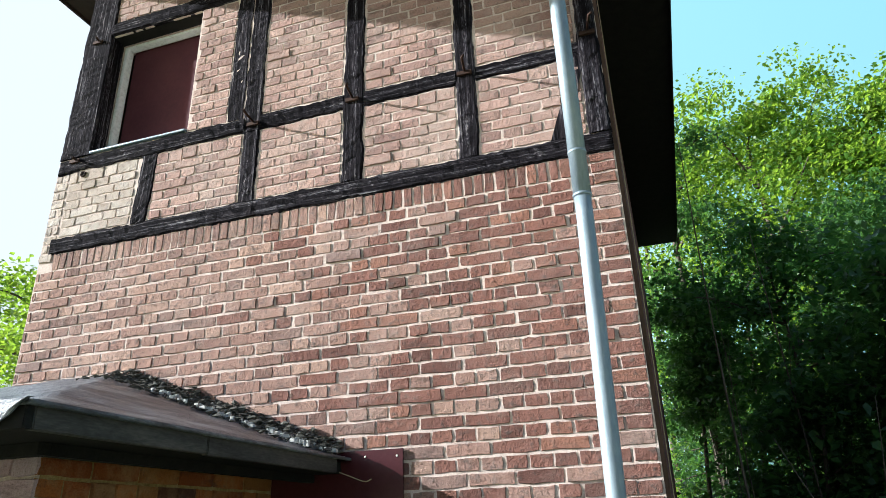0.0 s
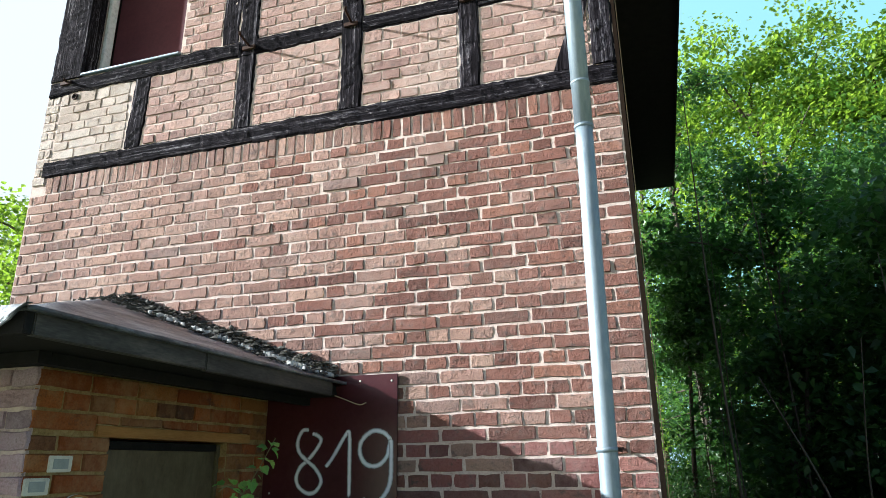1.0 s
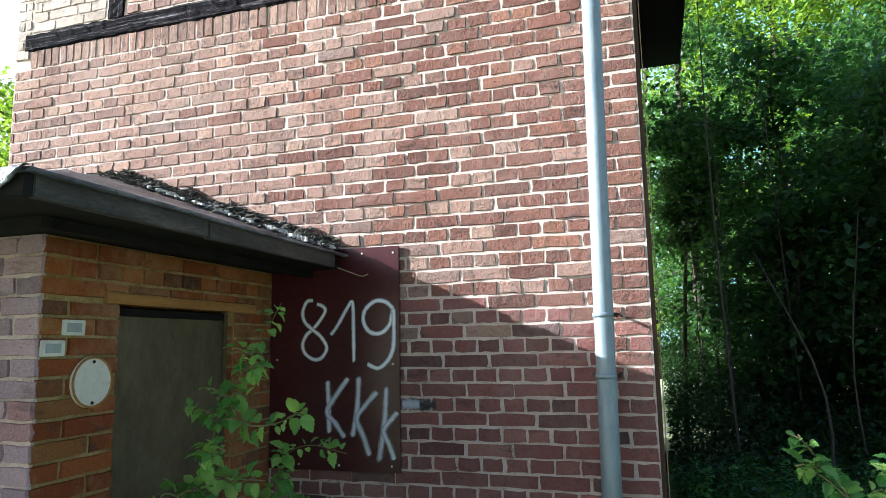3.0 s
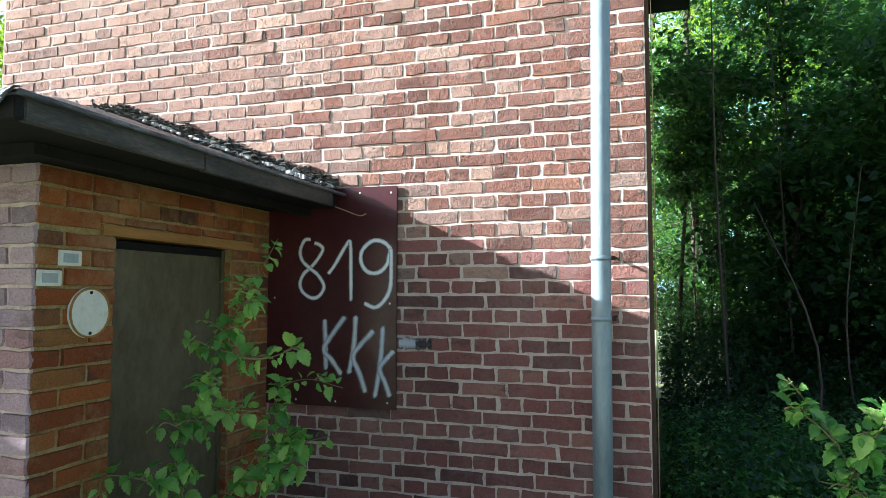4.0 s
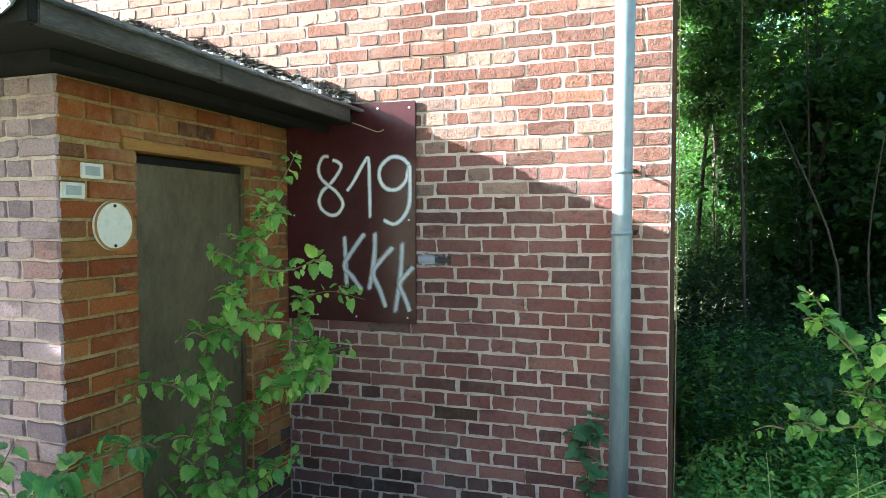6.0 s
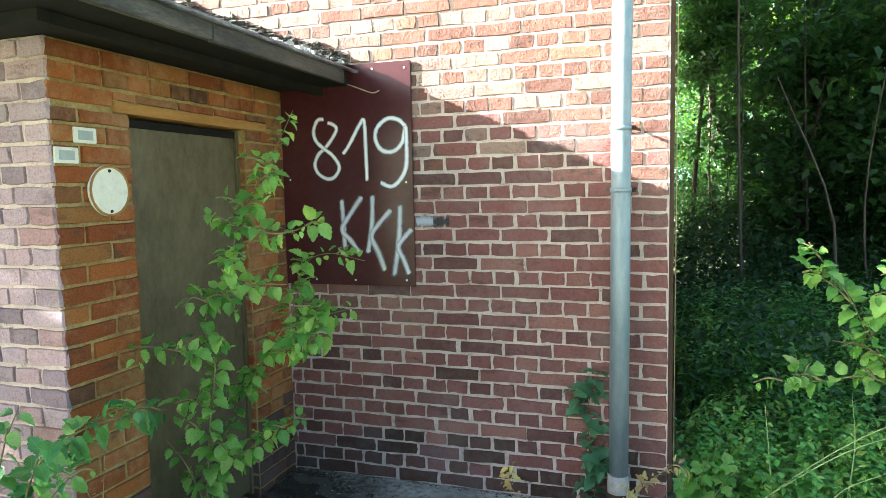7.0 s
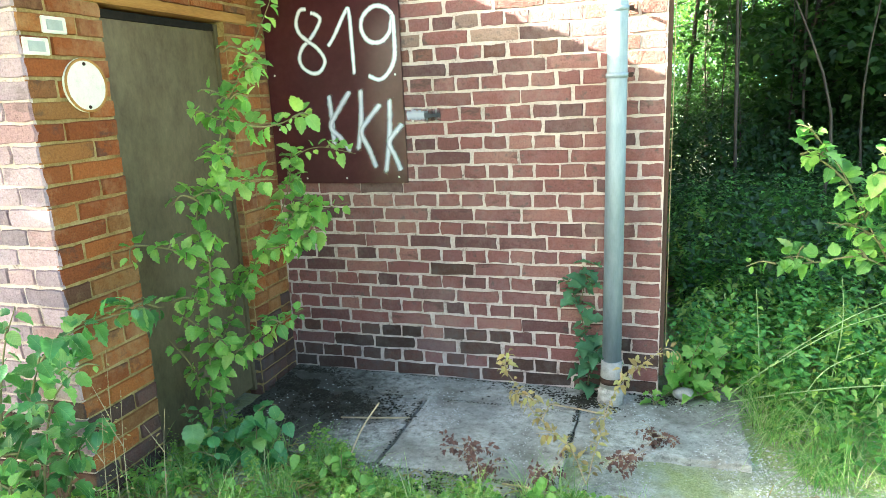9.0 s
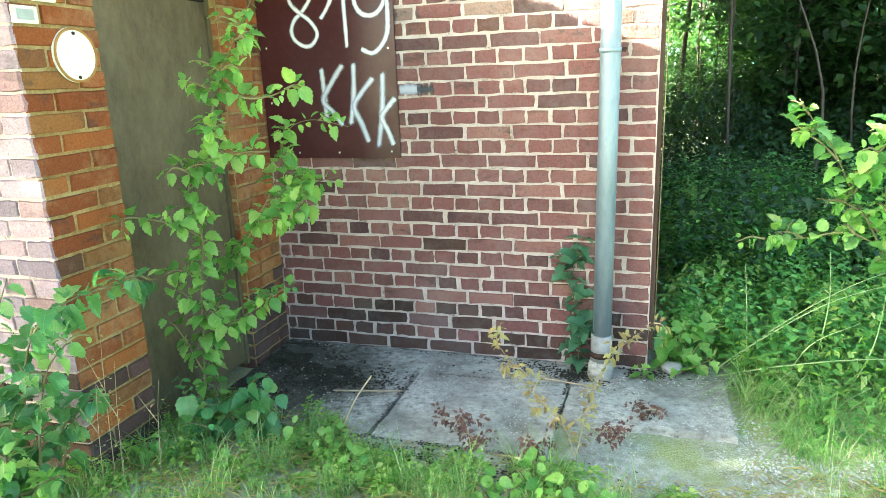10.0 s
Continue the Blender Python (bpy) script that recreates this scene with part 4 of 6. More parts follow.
for cx, cy, sx, sy, count in HEAPS:
    for _ in range(count):
        x, y = r.gauss(cx, sx), r.gauss(cy, sy)
        if x < -2.13 or y > -0.008 or noise.noise(Vector((x * 9, y * 9, 6))) < -0.15:
            continue
        size = r.uniform(0.002, 0.010) if min(sx, sy) > 0.02 else r.uniform(0.002, 0.005)
        c = Vector((x, y, 0.003))
        b = len(verts)
        for d in ((1, 0, 0), (0, 1, 0), (-1, 0, 0), (0, -1, 0), (0, 0, 0.45)):
            verts.append(c + Vector(d) * size * r.uniform(0.6, 1.5))
        faces += [(b, b + 1, b + 4), (b + 1, b + 2, b + 4), (b + 2, b + 3, b + 4), (b + 3, b, b + 4)]
tagged(part("soil_crumbs", mesh_from("soil_crumbs", verts, faces, DAMP), None, None), "damp black soil and litter on the slabs", "soil", kind="stuff")

# loose twigs and a stone
for n, line in enumerate(([(-1.55, -0.62, 0.012), (-1.36, -0.60, 0.02), (-1.2, -0.55, 0.014)], [(-1.34, -0.98, 0.0), (-1.30, -0.90, 0.12), (-1.24, -0.82, 0.22)], [(-0.55, -0.24, 0.01), (-0.42, -0.28, 0.02), (-0.25, -0.30, 0.012)], [(-0.62, -1.0, 0.0), (-0.5, -1.05, 0.03), (-0.38, -1.08, 0.01)])):
    v, f = tube(smooth_line(line, 4), 0.0045, 6)
    tagged(part("twig", mesh_from("twig", v, f, DRYSTEM, True), None, None), "bleached dry twig lying on the slabs", "twig", "fallen twigs")
bm = bmesh.new()
bmesh.ops.create_icosphere(bm, subdivisions=3, radius=1.0)
for vert in bm.verts:
    vert.co *= 1 + 0.18 * noise.noise(vert.co * 1.6)
bmesh.ops.scale(bm, vec=(0.055, 0.045, 0.035), verts=bm.verts)
bmesh.ops.translate(bm, vec=(0.13, -0.03, 0.035), verts=bm.verts)
for face in bm.faces:
    face.smooth = True
tagged(part("stone", bm, STONE, None), "smooth grey stone beside the house corner", "stone")

# ---- plants ----
def leaf_verts(length, width, fold=0.25, droop=0.25, lobes=0):
    """A folded, drooping leaf with a toothed or lobed edge, along +y from its stalk: half width, place on the midrib, place of the edge."""
    if lobes:
        prof = [(0.0, 0.0, 0.0), (0.46, 0.05, -0.10), (0.36, 0.14, 0.12), (0.66, 0.27, 0.36), (0.50, 0.36, 0.44), (0.30, 0.45, 0.50), (0.36, 0.60, 0.72), (0.20, 0.78, 0.84), (0.0, 1.0, 1.0)]
    else:
        prof = [(0.0, 0.0, 0.0), (0.27, 0.07, 0.05), (0.43, 0.19, 0.20), (0.40, 0.26, 0.24), (0.52, 0.36, 0.40), (0.46, 0.43, 0.42), (0.50, 0.53, 0.58), (0.40, 0.61, 0.60), (0.38, 0.71, 0.76), (0.26, 0.79, 0.78), (0.17, 0.88, 0.91), (0.0, 1.0, 1.03)]
    verts, faces = [], []
    for i, (w, t, ts) in enumerate(prof):
        z = -droop * length * t * t
        verts.append((0.05 * length * math.sin(t * 3.0), t * length, z))
        if 0 < i < len(prof) - 1:
            wave = 0.05 * width * math.sin(i * 2.1 + fold * 20)
            verts.append((-w * width, ts * length, z + fold * w * width + wave))
            verts.append((w * width, ts * length, z + fold * w * width - wave))
    n = len(prof)
    c = [0] + [1 + 3 * i for i in range(n - 2)] + [1 + 3 * (n - 2)]
    for i in range(n - 1):
        a, b = c[i], c[i + 1]
        la = None if i == 0 else a + 1
        lb = None if i + 1 == n - 1 else b + 1
        if la is None:
            faces += [(a, b, lb), (a, lb + 1, b)]
        elif lb is None:
            faces += [(a, b, la), (a, la + 1, b)]
        else:
            faces += [(a, b, lb, la), (a, la + 1, lb + 1, b)]
    return verts, faces


def leaf_meshes(name, material, length, width, lobes=0, count=4):
    out = []
    for k in range(count):
        s = 0.72 + 0.16 * k
        v, f = leaf_verts(length * s, width * s, 0.2 + 0.1 * k, 0.1 + 0.12 * k, lobes)
        out.append(mesh_from(name, v, f, material, True))
    return out


def leaf_pose(place, way, r, hang=0.5):
    """A leaf's stand: along way, turned and hanging a little."""
    d = Vector(way).normalized()
    d = (d + Vector((r.uniform(-0.5, 0.5), r.uniform(-0.5, 0.5), r.uniform(-0.4, 0.3) - hang * 0.4))).normalized()
    up = Vector((r.uniform(-0.45, 0.45), r.uniform(-0.75, 0.15), 1.0)).normalized()
    x = d.cross(up).normalized()
    z = x.cross(d).normalized()
    m = Matrix((x, d, z)).transposed().to_4x4()
    m.translation = Vector(place)
    return m


def leafy(owner, base, lines, meshes, r, gap, hang=0.5, name="leaf", start=0.1, side=1.0, scale=(0.75, 1.2), keep=0.88):
    """Leaves in pairs along the lines, each an object under its plant."""
    for line in lines:
        pts = smooth_line(line, 6)
        run, due = 0.0, min(start, 0.25 * sum((b - a).length for a, b in zip(pts, pts[1:])))
        total = sum((b - a).length for a, b in zip(pts, pts[1:]))
        for a, b in zip(pts, pts[1:]):
            step = (b - a).length
            run += step
            while run >= due:
                due += gap * r.uniform(0.6, 1.4)
                way = (b - a).normalized()
                out = way.cross(Vector((r.uniform(-1, 1), r.uniform(-1, 1), r.uniform(-0.4, 0.4)))).normalized()
                for sgn in (1, -1):
                    if r.random() > keep:
                        continue
                    ob = new(name, r.choice(meshes))
                    ob.parent = owner
                    m = leaf_pose(a + out * sgn * 0.012 - base, out * sgn * side + way * 0.35, r, hang)
                    s = r.uniform(*scale) * (1.0 if run < total * 0.85 else 0.7)
                    ob.matrix_basis = m @ Matrix.Scale(s, 4)


def side_twigs(lines, count, r):
    """Short side shoots off the stems."""
    out = []
    for _ in range(count):
        pts = smooth_line(r.choice(lines), 4)
        i = r.randrange(len(pts) // 4, len(pts))
        p = pts[i]
        d = Vector((r.gauss(0, 1), r.gauss(-0.2, 0.6), r.uniform(-0.1, 0.7))).normalized()
        L = r.uniform(0.05, 0.13)
        out.append([p, p + d * L * 0.5 + Vector((0, 0, 0.012)), p + d * L - Vector((0, 0, 0.01))])
    return out


def plant(name, label, category, base, lines, radius, leaf_set, gap, seed, stem_material=STEM, start=0.1, hang=0.5, scale=(0.75, 1.2), leaf_name="leaf", twigs=0, keep=0.88):
    r = random.Random(seed)
    base = Vector(base)
    lines = list(lines) + side_twigs(lines, twigs, r)
    t = thing(name, label, category, base)
    for line in lines:
        pts = [p - base for p in smooth_line(line, 6)]
        n = len(pts)
        v, f = tube(pts, [radius * (1 - 0.75 * i / n) for i in range(n)], 6)
        part("stem", mesh_from("stem", v, f, stem_material, True), None, t)
    leafy(t, base, lines, leaf_set, r, gap, hang, leaf_name, start, scale=scale, keep=keep)
    return t


OVATE = leaf_meshes("leaf", LEAF, 0.060, 0.047)
BROAD = leaf_meshes("leaf", LEAF_BLUE, 0.078, 0.066)
LOBED = leaf_meshes("leaf", LEAF_BLUE, 0.076, 0.052, 0)
GRAPE = leaf_meshes("leaf", LEAF, 0.085, 0.07, 1)
CREEP = leaf_meshes("leaf", LEAF_GREY, 0.095, 0.075, 1)
DRY = leaf_meshes("leaf", LEAF_DRY, 0.036, 0.018)
RED = leaf_meshes("leaf", LEAF_RED, 0.04, 0.026, 1)
YOUNG = leaf_meshes("leaf", LEAF, 0.05, 0.034)

# the shrub that has grown up in front of the door
A = [(-1.97, -1.12, -0.02), (-1.95, -1.1, 0.25), (-1.90, -1.1, 0.69), (-1.86, -1.1, 0.94), (-1.90, -1.1, 1.13), (-1.78, -1.1, 1.34), (-1.71, -1.1, 1.54), (-1.67, -1.1, 1.62), (-1.56, -1.1, 1.79), (-1.50, -1.1, 1.88), (-1.43, -1.1, 2.0)]
B = [(-1.96, -1.0, -0.02), (-2.0, -0.95, 0.39), (-1.91, -0.9, 0.68), (-1.80, -0.9, 0.85), (-1.73, -0.9, 0.96), (-1.65, -0.9, 1.06), (-1.57, -0.9, 1.21), (-1.52, -0.9, 1.36), (-1.40, -0.9, 1.41), (-1.23, -0.9, 1.38)]
D = [(-1.87, -1.1, 0.94), (-1.91, -1.22, 1.02), (-2.02, -1.34, 1.066), (-2.0, -1.4, 1.01)]
EE = [(-1.95, -1.08, 0.30), (-1.86, -1.05, 0.48), (-1.76, -1.05, 0.55), (-1.66, -1.05, 0.61), (-1.54, -1.05, 0.69), (-1.45, -1.05, 0.74)]
F = [(-1.78, -1.1, 1.34), (-1.68, -1.1, 1.29), (-1.60, -1.1, 1.30), (-1.49, -1.1, 1.30)]
G = [(-1.68, -1.1, 1.54), (-1.55, -1.1, 1.51), (-1.45, -1.1, 1.52), (-1.37, -1.1, 1.55)]
H2 = [(-1.73, -0.9, 0.96), (-1.62, -0.95, 0.98), (-1.5, -0.95, 1.02), (-1.42, -0.95, 1.10)]
I2 = [(-1.65, -0.9, 1.06), (-1.55, -0.88, 1.10), (-1.42, -0.88, 1.14), (-1.30, -0.86, 1.17)]
J2 = [(-1.90, -1.1, 0.60), (-1.96, -1.16, 0.70), (-2.02, -1.2, 0.72)]
K2 = [(-1.95, -1.1, 0.3), (-2.0, -1.15, 0.5), (-2.05, -1.2, 0.62)]
TOP = [[(-1.78, -1.1, 1.34), (-1.72, -1.16, 1.40), (-1.62, -1.18, 1.42)], [(-1.71, -1.1, 1.54), (-1.78, -1.14, 1.58), (-1.84, -1.16, 1.57)], [(-1.67, -1.1, 1.62), (-1.74, -1.12, 1.66), (-1.80, -1.12, 1.66)], [(-1.67, -1.1, 1.62), (-1.60, -1.14, 1.64), (-1.54, -1.16, 1.62)], [(-1.60, -1.1, 1.73), (-1.54, -1.13, 1.74), (-1.48, -1.14, 1.72)], [(-1.56, -1.1, 1.79), (-1.62, -1.12, 1.82), (-1.66, -1.12, 1.80)], [(-1.85, -1.1, 1.2), (-1.92, -1.14, 1.24), (-1.97, -1.15, 1.2)], [(-1.82, -1.1, 1.27), (-1.74, -1.14, 1.24), (-1.70, -1.16, 1.18)], [(-1.88, -1.1, 1.06), (-1.80, -1.15, 1.08), (-1.74, -1.16, 1.02)], [(-1.9, -1.1, 0.75), (-1.96, -1.16, 0.80), (-2.02, -1.18, 0.78)], [(-1.9, -1.1, 0.55), (-1.82, -1.16, 0.62), (-1.76, -1.18, 0.60)]]
plant("shrub", "slender light-green shrub grown up in front of the door", "shrub", (-1.96, -1.1, -0.02), [A, D, F, G, J2, K2] + TOP, 0.0055, OVATE, 0.027, 31, start=0.28, twigs=10, keep=0.84, hang=0.9)
plant("shrub", "slender light-green shrub leaning over the maroon board", "shrub", (-1.96, -1.0, -0.02), [B, EE, H2, I2], 0.005, OVATE, 0.026, 32, start=0.2, twigs=22, keep=0.82, hang=0.8)
LOW = [[(-1.72, -1.12, 0.0), (-1.70, -1.14, 0.16), (-1.66, -1.16, 0.30)], [(-1.74, -1.12, 0.0), (-1.80, -1.16, 0.14), (-1.83, -1.2, 0.25)], [(-1.72, -1.1, 0.0), (-1.62, -1.1, 0.14), (-1.55, -1.12, 0.26)], [(-1.9, -1.2, 0.0), (-1.93, -1.24, 0.2), (-1.95, -1.27, 0.36)], [(-1.85, -1.25, 0.0), (-1.80, -1.3, 0.14), (-1.76, -1.34, 0.22)]]
plant("creeper", "young dark-green creeper with broad drooping leaves", "creeper", (-1.75, -1.12, 0.0), LOW, 0.004, BROAD, 0.05, 34, start=0.06, hang=1.2, twigs=7)

# bush at the porch corner
LB = [[(-2.25, -1.78, 0.0), (-2.22, -1.78, 0.4), (-2.15, -1.75, 0.7), (-2.0, -1.70, 0.84), (-1.93, -1.5, 0.85), (-1.86, -1.4, 0.84)],
      [(-2.28, -1.82, 0.0), (-2.32, -1.8, 0.45), (-2.30, -1.75, 0.75), (-2.24, -1.72, 0.92)],
      [(-2.2, -1.8, 0.0), (-2.12, -1.82, 0.35), (-2.05, -1.8, 0.6), (-1.95, -1.78, 0.72)],
      [(-2.24, -1.85, 0.0), (-2.2, -1.9, 0.3), (-2.1, -1.9, 0.5)],
      [(-2.3, -1.85, 0.0), (-2.4, -1.85, 0.4), (-2.42, -1.8, 0.8)],
      [(-2.2, -1.72, 0.0), (-2.12, -1.7, 0.3), (-2.02, -1.68, 0.45)]]
plant("bush", "leafy dark-green bush at the corner of the porch", "bush", (-2.25, -1.8, 0.0), LB, 0.006, LOBED, 0.040, 33, hang=1.2, start=0.12, twigs=28)
LB2 = [[(-2.36, -1.95, 0.0), (-2.36, -1.95, 0.4), (-2.28, -1.93, 0.78)], [(-2.36, -1.95, 0.0), (-2.30, -1.98, 0.35), (-2.2, -1.97, 0.58)], [(-2.36, -1.95, 0.0), (-2.22, -1.98, 0.2), (-2.08, -1.95, 0.38)], [(-2.3, -1.95, 0.0), (-2.16, -1.88, 0.15), (-2.0, -1.86, 0.24)]]
plant("bush", "low sunlit light-green bush beside the porch corner", "bush", (-2.36, -1.95, 0.0), LB2, 0.005, OVATE, 0.034, 36, hang=0.9, start=0.1, twigs=16)

# creeper climbing beside the downpipe
PC = [[(-0.36, -0.04, 0.0), (-0.36, -0.03, 0.25), (-0.40, -0.03, 0.45), (-0.38, -0.03, 0.6), (-0.34, -0.03, 0.74)], [(-0.40, -0.03, 0.45), (-0.45, -0.04, 0.58), (-0.50, -0.04, 0.64)], [(-0.36, -0.03, 0.15), (-0.31, -0.05, 0.26)]]
plant("creeper", "dark-green creeper climbing the wall beside the downpipe", "creeper", (-0.36, -0.04, 0.0), PC, 0.004, CREEP, 0.045, 35, start=0.05, twigs=6)

# broad-leaved plants at the foot of the corner
GP = [[(0.16, 0.05, 0.0), (0.16, 0.0, 0.2), (0.2, -0.05, 0.34)], [(0.18, 0.05, 0.0), (0.28, 0.02, 0.2), (0.36, -0.02, 0.30)], [(0.14, 0.05, 0.0), (0.08, -0.02, 0.15), (0.06, -0.06, 0.25)], [(0.18, 0.08, 0.0), (0.22, 0.1, 0.25), (0.26, 0.1, 0.42)], [(0.18, 0.0, 0.0), (0.26, -0.1, 0.1), (0.32, -0.14, 0.16)]]
plant("vine_seedling", "broad-leaved light-green plant at the house corner", "plant", (0.17, 0.04, 0.0), GP, 0.004, GRAPE, 0.05, 37, start=0.08)
plant("vine_seedling", "small bright-green seedling on the concrete slab", "plant", (-0.02, -0.12, 0.0), [[(-0.02, -0.12, 0.0), (-0.03, -0.13, 0.06), (-0.05, -0.16, 0.1)], [(-0.02, -0.12, 0.0), (0.02, -0.13, 0.05), (0.06, -0.14, 0.09)]], 0.003, GRAPE, 0.05, 38, start=0.05, scale=(0.5, 0.8))

# bright young plants in the grass in front of the slabs
for n, (x, y, top) in enumerate(((-0.42, -1.22, 0.20), (-0.30, -1.30, 0.16), (-0.55, -1.32, 0.15), (-1.28, -1.18, 0.2), (-1.15, -1.30, 0.14), (-1.5, -1.15, 0.16), (-0.18, -1.28, 0.13), (-2.0, -1.45, 0.2), (-1.7, -1.4, 0.16))):
    plant("seedling", "bright-green young plant in the grass", "plant", (x, y, 0.0), [[(x, y, 0.0), (x + 0.01, y, top * 0.5), (x + 0.03, y - 0.02, top)], [(x, y, 0.0), (x - 0.03, y - 0.02, top * 0.4), (x - 0.07, y - 0.03, top * 0.7)], [(x, y, 0.0), (x + 0.05, y - 0.01, top * 0.4), (x + 0.09, y - 0.02, top * 0.6)]], 0.0025, OVATE, 0.035, 80 + n, start=0.03, scale=(0.6, 1.0))
# dry stalks standing by the porch corner
for n, (x, y, top) in enumerate(((-2.02, -1.62, 0.75), (-1.94, -1.66, 0.62), (-1.98, -1.72, 0.55), (-1.86, -1.55, 0.5))):
    plant("dry_stalk", "thin dry grass stalk beside the porch", "weed", (x, y, 0.0), [[(x, y, 0.0), (x + 0.03, y, top * 0.6), (x + 0.09, y - 0.03, top)], [(x + 0.03, y, top * 0.6), (x - 0.02, y - 0.03, top * 0.85)]], 0.002, DRY, 0.05, 95 + n, DRYSTEM, top * 0.5, scale=(0.25, 0.45))

# withered vine over the slab
DV = [[(-0.28, -0.93, 0.0), (-0.36, -0.85, 0.12), (-0.52, -0.8, 0.24), (-0.62, -0.75, 0.36), (-0.70, -0.72, 0.43)], [(-0.28, -0.93, 0.0), (-0.25, -0.8, 0.12), (-0.19, -0.62, 0.28), (-0.10, -0.45, 0.33), (0.02, -0.3, 0.38)]]
plant("dry_vine", "withered yellow-brown vine leaning over the slab", "vine", (-0.28, -0.93, 0.0), DV, 0.0035, DRY, 0.018, 41, DRYSTEM, 0.06, 0.9, twigs=14)
for x, y, sd in ((-0.82, -0.86, 51), (-0.72, -0.98, 52), (-0.14, -0.82, 53), (0.0, -0.55, 54), (-0.45, -1.0, 56)):
    plant("withered_weed", "small reddish withered weed in a slab joint", "weed", (x, y, 0.0), [[(x, y, 0.0), (x + 0.02, y, 0.04), (x + 0.05, y - 0.02, 0.07)], [(x, y, 0.0), (x - 0.02, y - 0.01, 0.05), (x - 0.04, y, 0.08)]], 0.002, RED, 0.016, sd, DRYSTEM, 0.01, scale=(0.4, 0.75), twigs=6)

# hazel branch reaching in at the forest's edge
SR = [[(1.12, -0.25, 0.0), (1.05, -0.3, 0.5), (0.92, -0.3, 0.8), (0.80, -0.3, 1.02), (0.70, -0.3, 1.22), (0.62, -0.3, 1.33), (0.56, -0.3, 1.42)], [(0.80, -0.3, 1.02), (0.86, -0.35, 1.2), (0.95, -0.35, 1.32)], [(0.92, -0.3, 0.8), (0.78, -0.33, 0.86), (0.62, -0.33, 0.83), (0.47, -0.33, 0.82)], [(0.92, -0.3, 0.85), (0.8, -0.3, 0.97), (0.66, -0.3, 1.0)], [(0.74, -0.3, 1.15), (0.64, -0.3, 1.25), (0.54, -0.3, 1.29)], [(1.05, -0.3, 0.5), (0.92, -0.34, 0.95), (0.90, -0.34, 1.2)], [(1.08, -0.28, 0.4), (1.0, -0.38, 0.75), (1.02, -0.4, 1.05)]]
HAZEL = leaf_meshes("leaf", LEAF, 0.066, 0.054)
plant("hazel_bush", "young hazel bush with round light-green leaves", "bush", (1.12, -0.25, 0.0), SR, 0.006, HAZEL, 0.036, 61, start=0.2, hang=0.2, twigs=27, keep=0.72)


def scatter_leaves(count, place, length, width, seed, up_bias=0.6, plain=False):
    """Verts and faces of many small bent leaves."""
    r = random.Random(seed)
    verts, faces = [], []
    for _ in range(count):
        c = place(r)
        if c is None:
            continue
        d = Vector((r.gauss(0, 1), r.gauss(0, 1), r.gauss(-0.25, 0.5))).normalized()
        n = Vector((r.gauss(0, 0.6), r.gauss(0, 0.6), up_bias + r.random())).normalized()
        x = d.cross(n)
        if x.length < 0.1:
            continue
        x.normalize()
        s = r.uniform(0.6, 1.3)
        L, W = length * s, width * s
        b = len(verts)
        c = Vector(c)
        if plain:
            verts += [c, c + d * L * 0.4 - x * W * 0.5, c + d * L - Vector((0, 0, L * 0.15)), c + d * L * 0.4 + x * W * 0.5 + n * W * 0.12]
            faces += [(b, b + 3, b + 2), (b, b + 2, b + 1)]
            continue
        verts += [c, c + d * L * 0.45 - x * W * 0.5, c + d * L - Vector((0, 0, L * 0.2)), c + d * L * 0.45 + x * W * 0.5, c + d * L * 0.5 - Vector((0, 0, 0.06 * L))]
        faces += [(b, b + 4, b + 1), (b + 1, b + 4, b + 2), (b, b + 3, b + 4), (b + 4, b + 3, b + 2)]
    return verts, faces


